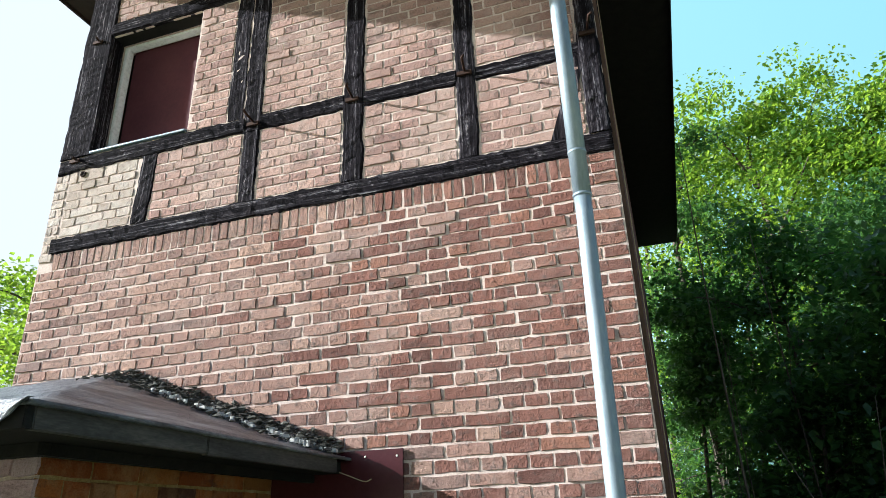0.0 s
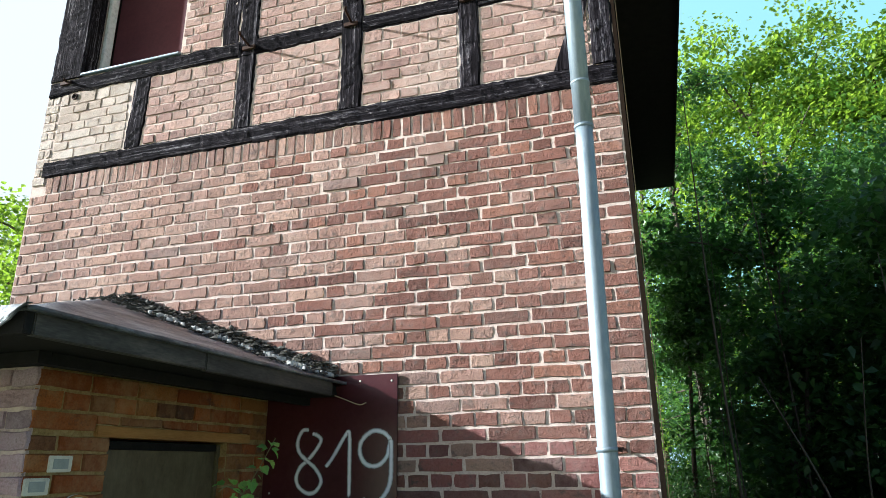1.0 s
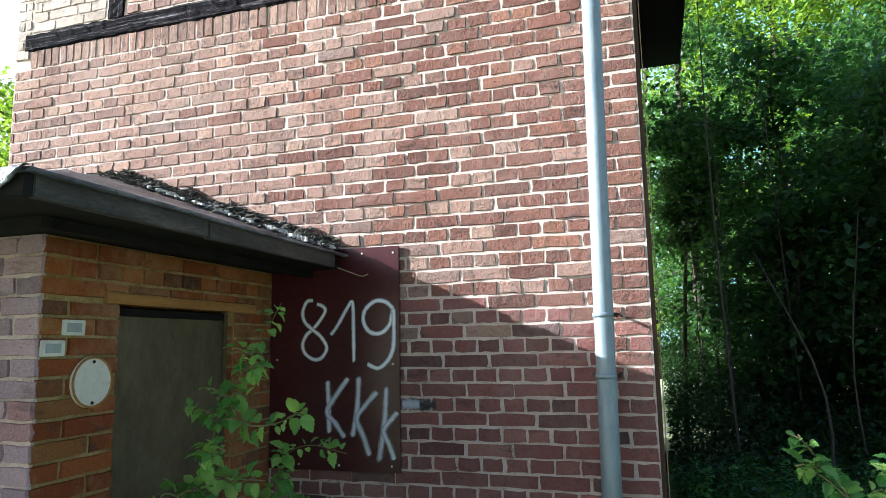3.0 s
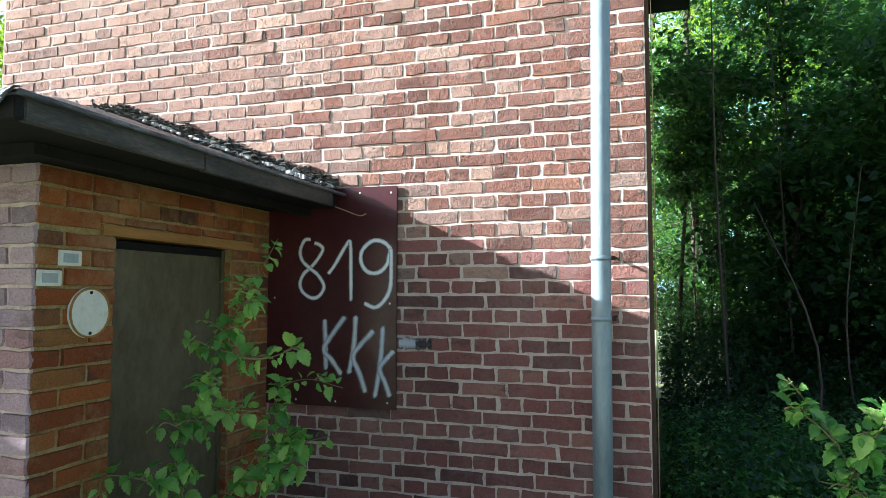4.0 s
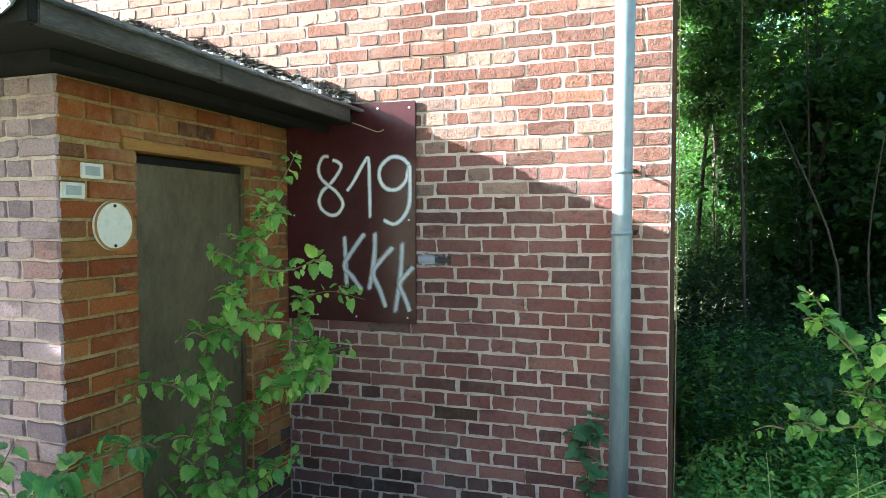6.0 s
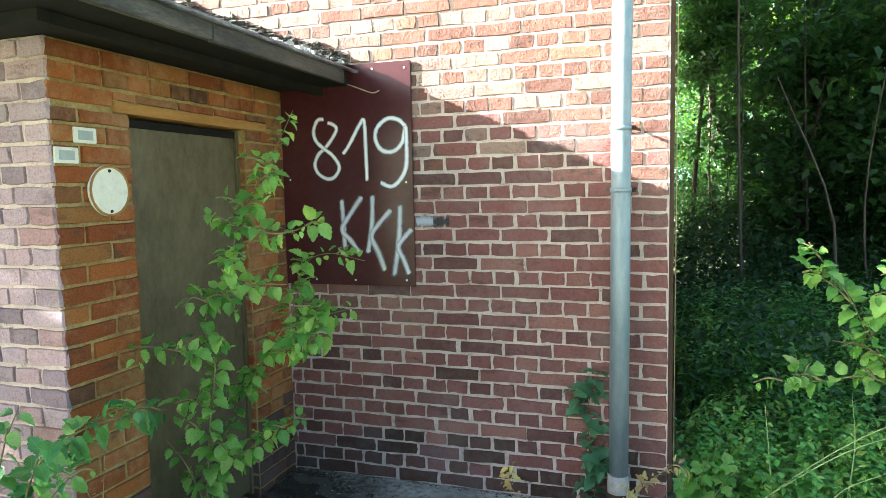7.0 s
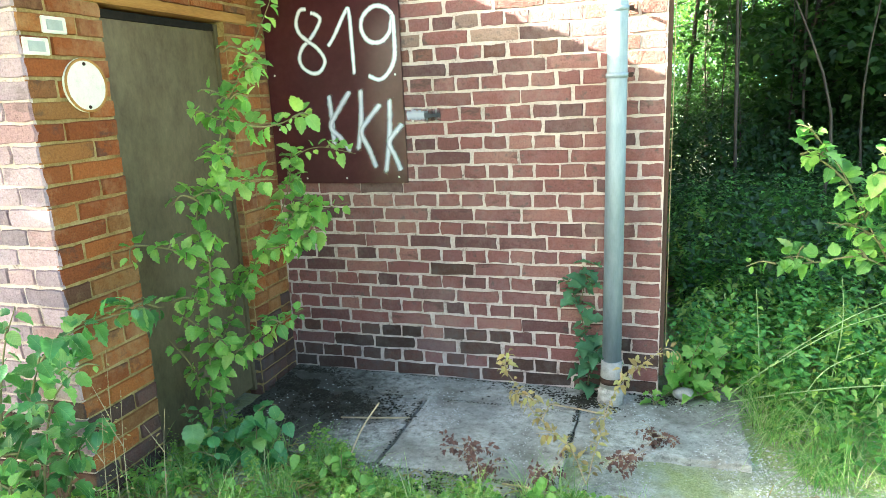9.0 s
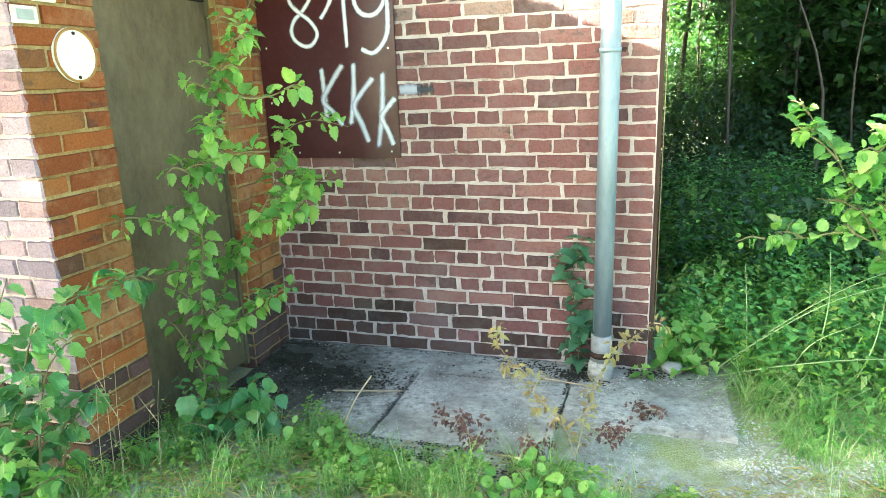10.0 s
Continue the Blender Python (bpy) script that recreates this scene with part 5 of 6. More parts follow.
def tree(name, label, x, y, height, crown, seed, trunk_r, leaves, leaf_size, low=0.25, material=None):
    r = random.Random(seed)
    base = Vector((x, y, ground_height(x, y) - 0.05))
    t = thing(name, label, "tree", base)
    lean = Vector((r.uniform(-0.5, 0.5), r.uniform(-0.5, 0.5), 0))
    trunk = smooth_line([(0, 0, 0), lean * 0.2 + Vector((0, 0, height * 0.3)), lean * 0.6 + Vector((0, 0, height * 0.62)), lean + Vector((0, 0, height * 0.92))], 5)
    rods = [(trunk, [trunk_r * (1 - 0.85 * i / len(trunk)) for i in range(len(trunk))])]
    v, f = tube(*rods[0], 10)
    part("trunk", mesh_from("trunk", v, f, BARK, True), None, t)
    limbs, tips = [], []
    for i in range(16):
        h = height * (low + (0.92 - low) * i / 15)
        k = min(len(trunk) - 1, int(h / height * len(trunk)))
        start = trunk[k]
        a = i * 2.4 + r.uniform(-0.5, 0.5)
        reach = crown * (0.55 + 0.45 * math.sin(math.pi * min(1, max(0.08, (h / height - low) / (1 - low))))) * r.uniform(0.7, 1.15)
        end = start + Vector((math.cos(a) * reach, math.sin(a) * reach, r.uniform(0.1, 0.5) * reach))
        midp = (start + end) / 2 + Vector((0, 0, r.uniform(-0.1, 0.25) * reach))
        line = smooth_line([start, midp, end], 4)
        limbs.append((line, [trunk_r * 0.32 * (1 - 0.85 * j / len(line)) for j in range(len(line))]))
        for q in line[2:]:
            for _ in range(3):
                tips.append((q + Vector((r.gauss(0, 1), r.gauss(0, 1), r.gauss(0, 0.6))) * reach * 0.22, r.uniform(0.25, 0.6) * max(0.5, reach * 0.36)))
    for line, radii in limbs:
        v, f = tube(line, radii, 6)
        part("limb", mesh_from("limb", v, f, BARK, True), None, t)

    def place(rr):
        c, s = rr.choice(tips)
        return c + Vector((rr.gauss(0, s), rr.gauss(0, s), rr.gauss(0, s * 0.45)))

    v, f = scatter_leaves(leaves, place, leaf_size, leaf_size * 0.72, seed + 1, plain=True)
    part("crown", mesh_from("crown", v, f, material or LEAF_TREE), None, t, "dense light-green foliage")
    return t


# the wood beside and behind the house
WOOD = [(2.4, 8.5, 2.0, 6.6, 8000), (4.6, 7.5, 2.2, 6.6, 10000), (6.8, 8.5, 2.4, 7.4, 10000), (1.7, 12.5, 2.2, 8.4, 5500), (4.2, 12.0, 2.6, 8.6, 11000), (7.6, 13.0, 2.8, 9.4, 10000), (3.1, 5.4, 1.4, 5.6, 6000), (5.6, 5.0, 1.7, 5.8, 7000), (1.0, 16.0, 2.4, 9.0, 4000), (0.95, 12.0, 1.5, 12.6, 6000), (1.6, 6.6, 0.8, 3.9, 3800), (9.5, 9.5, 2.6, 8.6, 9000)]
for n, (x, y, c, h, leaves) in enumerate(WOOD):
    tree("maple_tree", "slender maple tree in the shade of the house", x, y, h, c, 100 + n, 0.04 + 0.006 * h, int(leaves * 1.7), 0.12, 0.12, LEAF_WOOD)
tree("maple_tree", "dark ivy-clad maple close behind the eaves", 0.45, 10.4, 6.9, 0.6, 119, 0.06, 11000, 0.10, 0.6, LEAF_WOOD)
FAR_WOOD = [(1.5, 24.0, 4.0), (5.0, 22.0, 4.0), (8.5, 21.0, 4.0), (11.5, 19.0, 3.8), (3.0, 30.0, 5.0), (8.0, 29.0, 5.0), (13.0, 26.0, 4.8), (17.0, 22.0, 4.5), (0.0, 32.0, 4.6), (18.5, 30.0, 5.0)]
for n, (x, y, c) in enumerate(FAR_WOOD):
    far = math.hypot(x, y + 3.5)
    tree("maple_tree", "tall sunlit maple tree behind the wood", x, y, 1.6 + far * (0.68 - 0.009 * x), c, 120 + n, 0.22, 26000 if x > 3.5 else 15000, 0.19, 0.1)
# unseen trees, added out of view to shade the porch front and ground
tree("elder_tree", "low broad tree in the open beside the porch", -6.3, -2.9, 3.7, 1.2, 171, 0.09, 3200, 0.12, 0.35)
tree("elder_tree", "low broad tree in the open meadow", -6.9, -3.95, 4.2, 1.2, 172, 0.10, 8000, 0.13, 0.3)
for n, (x, y, h, c) in enumerate(((-14.5, 9.0, 8.3, 2.7), (-17.5, 13.0, 10.2, 3.2), (-12.5, 15.0, 9.6, 2.7))):
    tree("maple_tree", "sunlit maple tree beyond the house", x, y, h, c, 140 + n, 0.14, 18000, 0.14, 0.2)

# thin saplings and undergrowth
r = random.Random(77)
rods = []
for i in range(130):
    x, y = r.uniform(0.7, 8.5), r.uniform(3.0, 15)
    h = r.uniform(2.5, 6.5)
    line = smooth_line([(x, y, 0), (x + r.uniform(-0.12, 0.12), y, h * 0.5), (x + r.uniform(-0.4, 0.4), y + r.uniform(-0.4, 0.4), h)], 4)
    thick = r.uniform(0.009, 0.022)
    rods.append((line, [thick * (1 - 0.85 * j / len(line)) for j in range(len(line))]))
tagged(part("saplings", tubes("saplings", rods, BARK, 6), None, None), "thin bare sapling stems in the dark wood", "saplings", kind="stuff")


def under(rr):
    x, y = rr.uniform(0.12, 10.0), rr.uniform(0.9, 20.0)
    top = 0.3 + 0.7 * abs(noise.noise(Vector((x * 0.7, y * 0.7, 4)))) + 0.11 * y + 0.35 * max(0.0, y - 11)
    return (x, y, ground_height(x, y) + top * rr.random() ** 0.8)


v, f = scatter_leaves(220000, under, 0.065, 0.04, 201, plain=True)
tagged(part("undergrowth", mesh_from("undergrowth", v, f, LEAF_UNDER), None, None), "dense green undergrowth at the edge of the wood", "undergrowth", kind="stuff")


def near_herbs(rr):
    x, y = rr.uniform(0.1, 2.8), rr.uniform(-0.9, 2.6)
    if y < -0.1 and rr.random() < min(0.9, -y * 1.6):
        return None
    edge = 0.42 + 0.45 * max(0.0, -y) if y < 0.1 else 0.06
    if x < edge + 0.1 * noise.noise(Vector((x * 5, y * 5, 2))):
        return None
    top = 0.10 + 0.5 * abs(noise.noise(Vector((x * 1.6, y * 1.6, 9)))) + 0.16 * max(0.0, y) + 0.1 * max(0.0, x - 1)
    return (x, y, ground_height(x, y) + top * rr.random() ** 0.7)


v, f = scatter_leaves(12000, near_herbs, 0.030, 0.013, 203, 0.4, True)
v2, f2 = scatter_leaves(9000, near_herbs, 0.055, 0.030, 207, 0.8)
f += [tuple(i + len(v) for i in g) for g in f2]
v += v2
tagged(part("herbs", mesh_from("herbs", v, f, LEAF_HERB), None, None), "nettles and leafy herbs beside the house", "herbs", kind="stuff")

# nettles and raspberry shoots: upright stems with leaves in whorls
LEAF_NETTLE = leaf_material("nettle_leaf", [(0.0, (0.05, 0.18, 0.05)), (0.5, (0.15, 0.38, 0.09)), (0.9, (0.27, 0.54, 0.13)), (1.0, (0.36, 0.58, 0.17))], (0.26, 0.55, 0.07), 0.42, 0.45)


def whorled(count, seed):
    """Verts and faces of leafy stems: pairs of folded, pointed leaves that shrink towards the tip."""
    rr = random.Random(seed)
    verts, faces = [], []
    while count:
        x, y = rr.uniform(0.12, 3.6), rr.uniform(-0.75, 3.2)
        edge = 0.47 + 0.5 * max(0.0, -y - 0.1) if y < 0.12 else 0.08
        if x < edge or (y < -0.3 and rr.random() < 0.75):
            continue
        if noise.noise(Vector((x * 1.7, y * 1.7, 11))) < -0.28:
            count -= 1
            continue
        count -= 1
        h = rr.uniform(0.14, 0.42) + 0.14 * max(0.0, y) + 0.16 * abs(noise.noise(Vector((x * 1.4, y * 1.4, 3))))
        if y < -0.2:
            h *= 0.55
        p = Vector((x, y, ground_height(x, y) - 0.01))
        lean = Vector((rr.gauss(0, 0.12), rr.gauss(-0.05, 0.12), 0))
        n, a = max(3, int(h / 0.055)), rr.uniform(0, 6.28)
        kind = rr.uniform(0.75, 1.35)
        b = len(verts)
        s = Vector((0.002, 0, 0))
        tip = p + Vector((0, 0, h)) + lean * h
        verts += [p - s, p + s, tip]
        faces.append((b, b + 1, b + 2))
        for i in range(n):
            t = (i + 1) / n
            q = p.lerp(tip, t)
            a += 1.57 + rr.uniform(-0.4, 0.4)
            L = 0.062 * kind * (1.1 - 0.6 * t) * rr.uniform(0.8, 1.2)
            for turn in (0.0, 3.14, 1.2)[:2 + (rr.random() < 0.4)]:
                g = a + turn + rr.uniform(-0.3, 0.3)
                d = Vector((math.cos(g), math.sin(g), rr.uniform(-0.35, 0.35)))
                w = Vector((-math.sin(g), math.cos(g), rr.uniform(-0.25, 0.25))) * L * 0.33
                o = q + d * L * 0.25
                fall = Vector((0, 0, L))
                b = len(verts)
                verts += [o, o + d * L * 0.3 + w + fall * 0.07, o + d * L * 0.3 - w + fall * 0.07, o + d * L * 0.62 + w * 0.8 - fall * 0.02, o + d * L * 0.62 - w * 0.8 - fall * 0.02, o + d * L - fall * 0.22, o + d * L * 0.33, o + d * L * 0.65 - fall * 0.07]
                faces += [(b, b + 6, b + 1), (b, b + 2, b + 6), (b + 6, b + 7, b + 3, b + 1), (b + 6, b + 2, b + 4, b + 7), (b + 7, b + 5, b + 3), (b + 7, b + 4, b + 5)]
    return verts, faces


v, f = whorled(2600, 217)
tagged(part("nettles", mesh_from("nettles", v, f, LEAF_NETTLE, True), None, None), "dense nettles and raspberry shoots beside the house", "herbs", kind="stuff")

# bramble shoots arching out of the herbs
BR = [[(0.34, 0.06, 0.0), (0.52, -0.08, 0.24), (0.82, -0.16, 0.50), (1.2, -0.2, 0.66)], [(0.38, 0.08, 0.0), (0.60, -0.04, 0.30), (0.9, -0.1, 0.56), (1.25, -0.14, 0.74)], [(0.36, 0.0, 0.0), (0.62, -0.18, 0.16), (0.95, -0.26, 0.26), (1.35, -0.3, 0.30)], [(0.5, 0.05, 0.0), (0.47, 0.0, 0.34), (0.44, -0.04, 0.62)], [(0.8, 0.05, 0.0), (0.83, 0.0, 0.42), (0.80, -0.05, 0.70)], [(0.9, -0.15, 0.0), (0.98, -0.2, 0.3), (1.0, -0.22, 0.62)], [(0.62, -0.12, 0.0), (0.72, -0.2, 0.28), (0.9, -0.24, 0.42)]]
PALESTEM = rough_material("pale_green_shoot", [(0.3, (0.24, 0.34, 0.13)), (0.7, (0.44, 0.54, 0.26))], 30, 0.6, 0.2, 0.002)
plant("bramble", "pale arching bramble shoots with few leaves", "bramble", (0.36, 0.05, 0.0), BR, 0.0042, YOUNG, 0.09, 63, PALESTEM, start=0.25, scale=(0.4, 0.8))


def free_ground(x, y):
    """True off the porch and the slabs."""
    return not (x < PX + 0.04 and y > PY - 0.04) and not (x > -1.36 and y > -1.05) and not (x > -1.75 and y > -0.85)


def clump(r, verts, faces, x, y, spread, height, size, count):
    """A dome of small folded leaves round a root."""
    z = ground_height(x, y)
    for _ in range(count):
        g, far = r.uniform(0, 6.283), r.random() ** 0.6
        d = Vector((math.cos(g), math.sin(g), 0))
        o = Vector((x, y, z)) + d * spread * far + Vector((0, 0, height * (1 - 0.7 * far * far) * r.uniform(0.35, 1.0)))
        L = size * r.uniform(0.6, 1.3)
        d = (d + Vector((r.gauss(0, 0.5), r.gauss(0, 0.5), r.uniform(-0.3, 0.6)))).normalized()
        w = d.cross(Vector((r.gauss(0, 0.3), r.gauss(0, 0.3), 1))).normalized() * L * r.uniform(0.26, 0.4)
        lift = Vector((0, 0, L * 0.1))
        b = len(verts)
        verts += [o, o + d * L * 0.45 - w + lift, o + d * L - lift * 1.5, o + d * L * 0.45 + w + lift, o + d * L * 0.5]
        faces += [(b, b + 4, b + 1), (b + 1, b + 4, b + 2), (b, b + 3, b + 4), (b + 4, b + 3, b + 2)]


wr = random.Random(205)
verts, faces = [], []
placed = 0
while placed < 300:
    x, y = wr.uniform(-2.6, 0.3), -0.86 - abs(wr.gauss(0, 0.42))
    if not free_ground(x, y) or noise.noise(Vector((x * 2.0, y * 2.0, 1))) < -0.16 + 0.22 * max(0, x + 1.2) or (y < -1.28 and wr.random() < 0.55):
        placed += 0.2
        continue
    placed += 1
    tall = 1.5 if x < -1.5 and y > -1.5 else 1.0
    clump(wr, verts, faces, x, y, wr.uniform(0.03, 0.10), wr.uniform(0.03, 0.13) * tall, wr.choice((0.010, 0.014, 0.019, 0.030)), wr.randint(45, 120))
tagged(part("weeds", mesh_from("weeds", verts, faces, LEAF_HERB), None, None), "low leafy weeds in clumps in front of the slabs", "weeds", kind="stuff")


def grass(count, place, seed):
    rr = random.Random(seed)
    verts, faces = [], []
    for _ in range(count):
        c = place(rr)
        if c is None:
            continue
        x, y, h = c
        a = rr.uniform(0, 6.28)
        d = Vector((math.cos(a), math.sin(a), 0))
        s = Vector((-d.y, d.x, 0)) * rr.uniform(0.0010, 0.0026)
        p = Vector((x, y, ground_height(x, y) - 0.01))
        bend = rr.uniform(0.15, 0.9) * h
        b = len(verts)
        m = p + Vector((0, 0, h * 0.6)) + d * bend * 0.35
        q = p + Vector((0, 0, h * rr.uniform(0.75, 1))) + d * bend
        verts += [p - s, p + s, m + s * 0.8, m - s * 0.8, q]
        faces += [(b, b + 1, b + 2, b + 3), (b + 3, b + 2, b + 4)]
    return verts, faces


def grass_place(rr):
    kind = rr.random()
    if kind < 0.36:
        x, y = rr.uniform(0.35, 2.4), rr.uniform(-2.2, 0.35)
        if x < 0.42 and y > -0.65:
            return None
        d = noise.noise(Vector((x * 1.8, y * 1.8, 2)))
        if d < -0.1 - 0.3 * max(0, y + 0.8) + (0.42 if x < 1.1 and y < -0.45 else 0):
            return None
        return x, y, rr.uniform(0.08, 0.30) * (0.4 if y < -0.6 else 1)
    x, y = rr.uniform(-2.6, 0.6), -0.9 - abs(rr.gauss(0, 0.5))
    if not free_ground(x, y):
        return None
    d = noise.noise(Vector((x * 6, y * 6, 3)))
    if d < 0.12 + (0.15 if x > -0.7 else 0):
        return None
    return x, y, rr.uniform(0.03, 0.15) * (1.2 if x < -1.5 else 0.8)


v, f = grass(42000, grass_place, 301)
tagged(part("grass", mesh_from("grass", v, f, GRASS), None, None), "patchy fresh green and straw-coloured grass", "grass", kind="stuff")

# tufts of long bent grass beside the slab
rr = random.Random(311)
verts, faces = [], []
for _ in range(95):
    cx, cy = 0.42 + 1.4 * rr.random() ** 1.6, rr.uniform(-0.95, 0.15)
    if cx < 0.46 + 0.35 * max(0.0, -cy - 0.3):
        continue
    size = rr.uniform(0.6, 1.0) * (0.6 if cy < -0.5 else 1.0)
    for _ in range(rr.randint(18, 40)):
        a = rr.uniform(0, 6.28)
        d = Vector((math.cos(a), math.sin(a), 0))
        s = Vector((-d.y, d.x, 0)) * rr.uniform(0.0015, 0.0035)
        p = Vector((cx + rr.gauss(0, 0.03), cy + rr.gauss(0, 0.03), 0))
        p.z = ground_height(p.x, p.y) - 0.01
        L, reach = rr.uniform(0.18, 0.48) * size, rr.uniform(0.7, 1.5)
        b = len(verts)
        for i in range(5):
            t = i / 5
            q = p + Vector((0, 0, L * (1.5 * t - 1.25 * reach * t * t))) + d * L * reach * t ** 1.6
            w = 1 - 0.8 * t
            verts += [q - s * w, q + s * w]
        verts.append(p + Vector((0, 0, L * (1.5 - 1.25 * reach))) + d * L * reach)
        faces += [(b + 2 * i, b + 2 * i + 1, b + 2 * i + 3, b + 2 * i + 2) for i in range(4)] + [(b + 8, b + 9, b + 10)]
tagged(part("tall_grass", mesh_from("tall_grass", verts, faces, GRASS), None, None), "tufts of long bent grass beside the slab", "grass", kind="stuff")

# low arching grass in front of the slabs
rr = random.Random(313)
verts, faces = [], []
for _ in range(230):
    cx, cy = rr.uniform(-2.3, 0.9), -0.95 - abs(rr.gauss(0, 0.3))
    if not free_ground(cx, cy) or noise.noise(Vector((cx * 2.4, cy * 2.4, 15))) < -0.1 + 0.12 * max(0.0, cx + 0.6):
        continue
    for _ in range(rr.randint(10, 26)):
        a = rr.uniform(0, 6.28)
        d = Vector((math.cos(a), math.sin(a), 0))
        s = Vector((-d.y, d.x, 0)) * rr.uniform(0.0009, 0.0022)
        p = Vector((cx + rr.gauss(0, 0.022), cy + rr.gauss(0, 0.022), 0))
        p.z = ground_height(p.x, p.y) - 0.01
        L, reach = rr.uniform(0.08, 0.24), rr.uniform(0.4, 1.3)
        b = len(verts)
        for i in range(5):
            t = i / 5
            q = p + Vector((0, 0, L * (1.5 * t - 0.9 * reach * t * t))) + d * L * reach * t ** 1.5
            w = 1 - 0.75 * t
            verts += [q - s * w, q + s * w]
        verts.append(p + Vector((0, 0, L * (1.5 - 0.9 * reach))) + d * L * reach)
        faces += [(b + 2 * i, b + 2 * i + 1, b + 2 * i + 3, b + 2 * i + 2) for i in range(4)] + [(b + 8, b + 9, b + 10)]
tagged(part("low_grass", mesh_from("low_grass", verts, faces, GRASS), None, None), "low arching grass tufts in front of the slabs", "grass", kind="stuff")

# straw and dead stalks lying between the weeds
def litter(rr):
    x, y = rr.uniform(-2.5, 1.9), rr.uniform(-1.75, -0.85)
    if x < PX + 0.05 and y > PY - 0.05 or (-1.3 < x < 0.38 and y > -1.0):
        return None
    return (x, y, ground_height(x, y) + rr.uniform(0.004, 0.05))


v, f = scatter_leaves(7500, litter, 0.075, 0.004, 331, 2.0, True)
tagged(part("straw", mesh_from("straw", v, f, LEAF_DRY), None, None), "dry straw and dead stalks lying between the weeds", "straw", kind="stuff")

# gravel
verts, faces = [], []
rr = random.Random(401)
for _ in range(15000):
    if rr.random() < 0.45:
        x, y, z0 = rr.uniform(-2.05, 0.4), rr.uniform(-1.1, -0.02), 0.003
        if noise.noise(Vector((x * 3, y * 3, 8))) < 0.0 or rr.random() < (0.8 if x < -1.3 else 0.35):
            continue
        s = rr.uniform(0.002, 0.007)
    else:
        x, y = rr.gauss(0.3, 0.55), rr.gauss(-0.95, 0.35)
        if -1.3 < x < 0.38 and y > -0.98:
            continue
        z0 = ground_height(x, y)
        s = rr.uniform(0.0025, 0.010)
    b = len(verts)
    c = Vector((x, y, z0))
    for d in ((1, 0, 0), (0, 1, 0), (-1, 0, 0), (0, -1, 0), (0, 0, 0.7), (0, 0, -0.5)):
        verts.append(c + Vector(d) * s * rr.uniform(0.6, 1.2))
    for g in ((0, 1, 4), (1, 2, 4), (2, 3, 4), (3, 0, 4), (1, 0, 5), (2, 1, 5), (3, 2, 5), (0, 3, 5)):
        faces.append(tuple(b + k for k in g))
tagged(part("gravel", mesh_from("gravel", verts, faces, GRAVEL), None, None), "pale loose gravel and grit", "gravel", kind="stuff")

# ---- bricks, last ----
lower = Bricks(wall_front, "front", 0.0, 501)
for k in range(50):
    v0, v1 = k * COURSE + JOINT / 2, (k + 1) * COURSE - JOINT / 2
    jit = random.Random(k).uniform(-0.012, 0.012)
    for a, b in course_spans(k, LEFT, 0.0):
        u0, u1 = a + JOINT / 2 + (jit if a > LEFT + 0.02 else 0), b - JOINT / 2 + (jit if b < -0.02 else 0)
        wob = 0.0045 * noise.noise(Vector((a * 1.3, k * 0.45, 2.0)))
        u0, u1 = u0 + lower.r.uniform(-0.004, 0.004), min(u1 + lower.r.uniform(-0.004, 0.004), -0.002)
        near = b > PX + 0.03 and k < 22
        if k < 30 and b < PX - 0.3:
            continue
        mat = BRICK_DARK if lower.r.random() < (1.0, 0.9, 0.45, 0.18, 0.07, 0.03, 0.01, 0.01)[min(k, 7)] and k < 9 else BRICK if k < 22 or (k < 28 and lower.r.random() < (28 - k) / 7) else BRICK_MELLOW if lower.r.random() < min(0.85, max(0.0, (a + 3.0) * 0.36)) else BRICK_WORN_LIT
        if near:
            lower.single(max(u0, PX + 0.004), u1, v0 - 0.001 + wob, v1 + 0.001 + wob, mat)
        else:
            lower.many(u0, u1, v0 - 0.0005 + wob, v1 + 0.0005 + wob + lower.r.uniform(-0.002, 0.002), mat)
# soldier course under the sill beam
u = -4.2
while u < -0.30:
    w = lower.r.uniform(0.062, 0.074)
    lower.many(u + 0.005, u + w - 0.005, 3.856, 3.985, BRICK_MELLOW if u > -1.6 else BRICK_WORN_LIT)
    u += w
for a, b in ((-0.30, -0.16), (-0.15, -0.004)):
    lower.many(a, b, 3.857, 3.915, BRICK_MELLOW)
    lower.many(a, b, 3.925, 3.98, BRICK_MELLOW)
# panels between the timbers
panels = [(-4.20, -3.525, 4.125, 4.69, BRICK_PALE), (-3.36, -2.59, 4.125, 4.69, BRICK_INFILL), (-2.445, -1.78, 4.125, 4.69, BRICK_INFILL), (-1.615, -0.95, 4.125, 4.685, BRICK_INFILL), (-0.805, -0.135, 4.125, 4.685, BRICK_INFILL),
          (-3.105, -2.75, 4.83, 6.01, BRICK_INFILL), (-2.447, -1.78, 4.83, 6.6, BRICK_INFILL), (-1.615, -0.95, 4.82, 6.6, BRICK_INFILL), (-0.805, -0.135, 4.81, 6.6, BRICK_INFILL), (-4.04, -2.75, 6.165, 6.6, BRICK_INFILL)]
for n, (x0, x1, z0, z1, mat) in enumerate(panels):
    k = 0
    z = z0 + 0.004
    while z < z1 - 0.03:
        top = z + COURSE - JOINT
        if z1 - top < 0.05:
            top = z1 - 0.006
        spans = course_spans(k + n, x0 + 0.004, x1 - 0.004)
        for a, b in spans:
            lower.many(a + JOINT / 2 - 0.002, b - JOINT / 2 + 0.002, z, top + 0.002, mat)
        z += COURSE
        k += 1
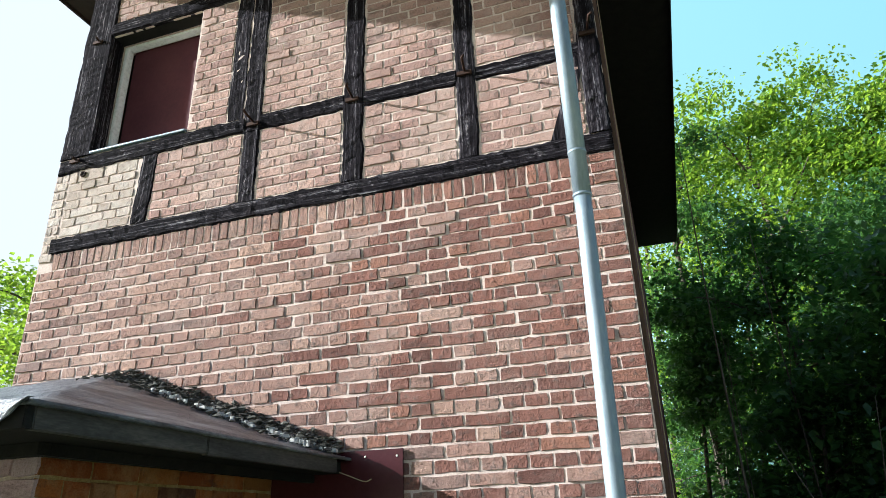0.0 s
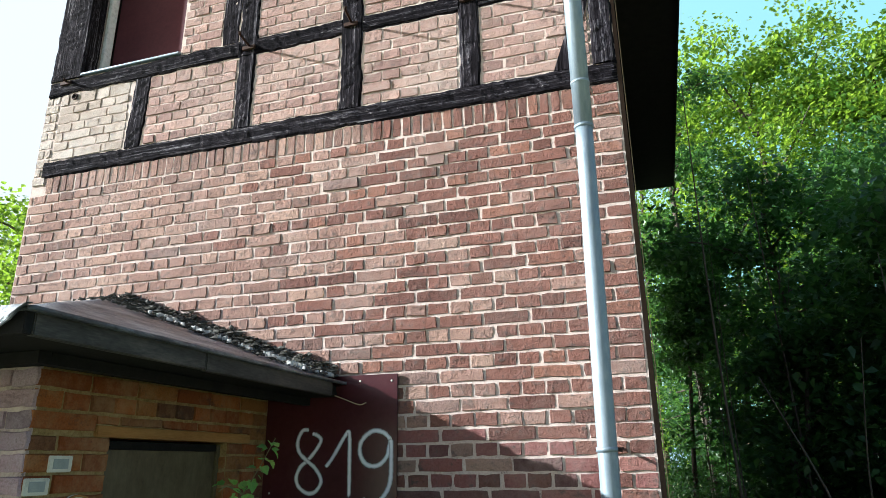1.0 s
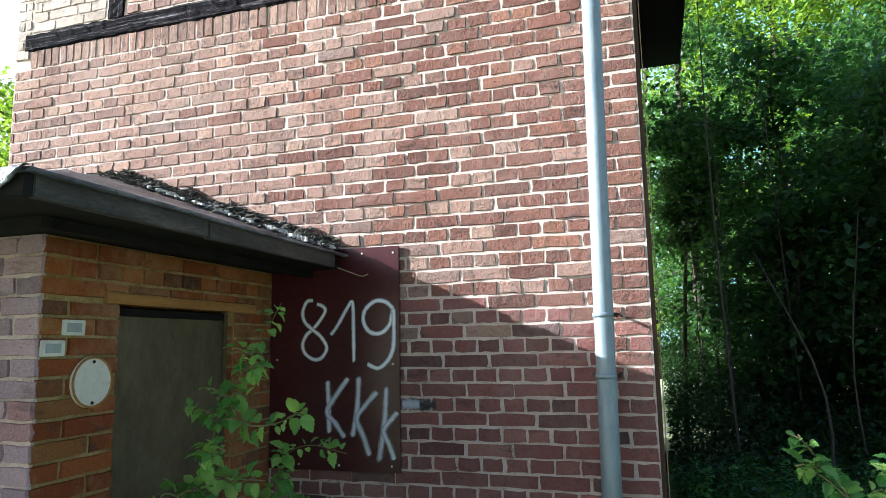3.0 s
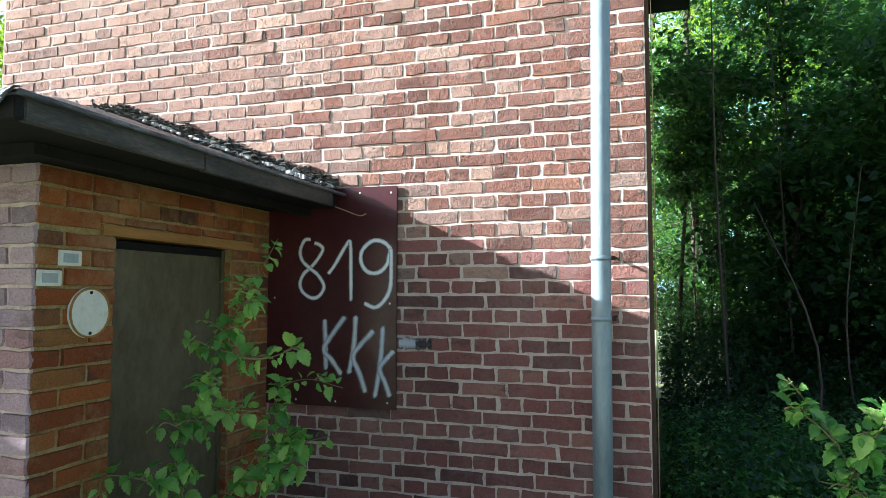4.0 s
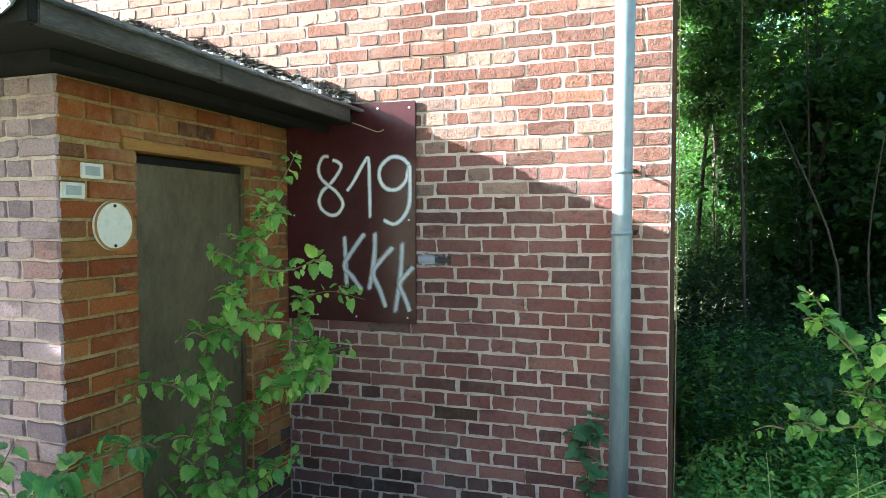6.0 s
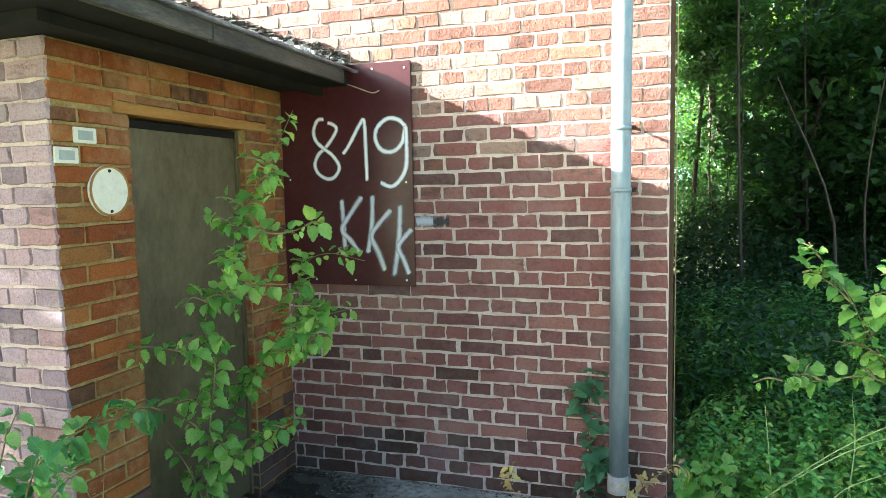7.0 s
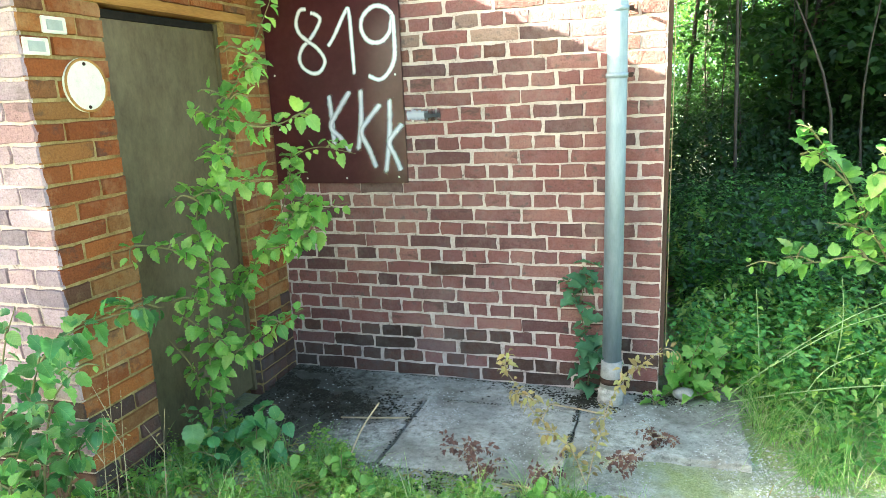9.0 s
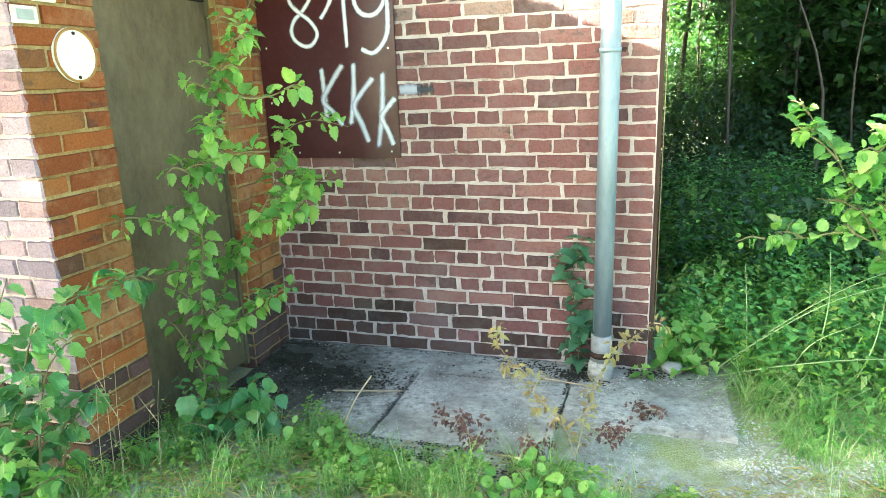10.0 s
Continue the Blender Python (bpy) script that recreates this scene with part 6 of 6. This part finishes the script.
for k in range(10):
    z = 3.93 + k * COURSE
    for a, b in ((LEFT, -4.275), (-4.27, -4.21)) if k % 2 else ((LEFT, -4.21),):
        lower.many(a + 0.003, b - 0.003, z, z + 0.065, BRICK_PALE)
lower.finish()

side = Bricks(wall_porch_side, "side", PX, 601)
LINTEL0, LINTEL1 = DOORTOP + 0.012, DOORTOP + 0.056
for k in range(-1, 29):
    v0, v1 = k * COURSE + JOINT / 2 + PORCH_LIFT, min((k + 1) * COURSE - JOINT / 2 + PORCH_LIFT, PTOP)
    if v0 < LINTEL0 - 0.03 < v1:
        v1 = min(v1, LINTEL0 - 0.004)
    zones = [(PY, DOOR0, v0, v1), (DOOR1, -0.008, v0, v1)]
    if v1 > LINTEL0:
        zones = [(PY, -1.284, v0, v1), (-0.181, -0.008, v0, v1)]
        if v1 - LINTEL1 > 0.02:
            zones = [(PY, -1.284, v0, v1), (-1.279, -0.186, max(v0, LINTEL1 + 0.004), v1), (-0.181, -0.008, v0, v1)] if v0 < LINTEL1 else [(PY, -0.008, v0, v1)]
    for lo, hi, za, zb in zones:
        cuts, u, n = [], lo, k % 2
        while u < hi - 0.02:
            w = HEAD if n % 2 else 2 * HEAD
            if lo > -1.28 or hi > DOOR0:
                w = HEAD if k % 2 else 2 * HEAD
                if u == lo and not k % 2 and (k // 2) % 2:
                    w = HEAD
            if hi - (u + w) < 0.06:
                w = hi - u
            cuts.append((u, u + w))
            u += w
            n += 1
        for a, b in cuts:
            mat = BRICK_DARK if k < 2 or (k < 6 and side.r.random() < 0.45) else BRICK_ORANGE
            side.single(a + JOINT / 2 * (a > lo), b - JOINT / 2 * (b < hi), za, zb, mat)
side.finish()
reveal = Bricks(wall_porch_side, "front", DOOR1, 651)
for k in range(-1, 25):
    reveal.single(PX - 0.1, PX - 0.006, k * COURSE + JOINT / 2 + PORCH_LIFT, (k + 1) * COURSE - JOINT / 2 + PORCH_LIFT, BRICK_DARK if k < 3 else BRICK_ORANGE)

front = Bricks(wall_porch_front, "front", PY, 701)
for k in range(-1, 29):
    v0, v1 = k * COURSE + JOINT / 2 + PORCH_LIFT, min((k + 1) * COURSE - JOINT / 2 + PORCH_LIFT, PTOP)
    for a, b in course_spans(k + 1, -3.3, PX + 0.004):
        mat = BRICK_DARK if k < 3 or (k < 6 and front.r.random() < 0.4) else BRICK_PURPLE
        front.single(a + JOINT / 2, b - (JOINT / 2 if b < PX else 0), v0, v1, mat)
front.finish()
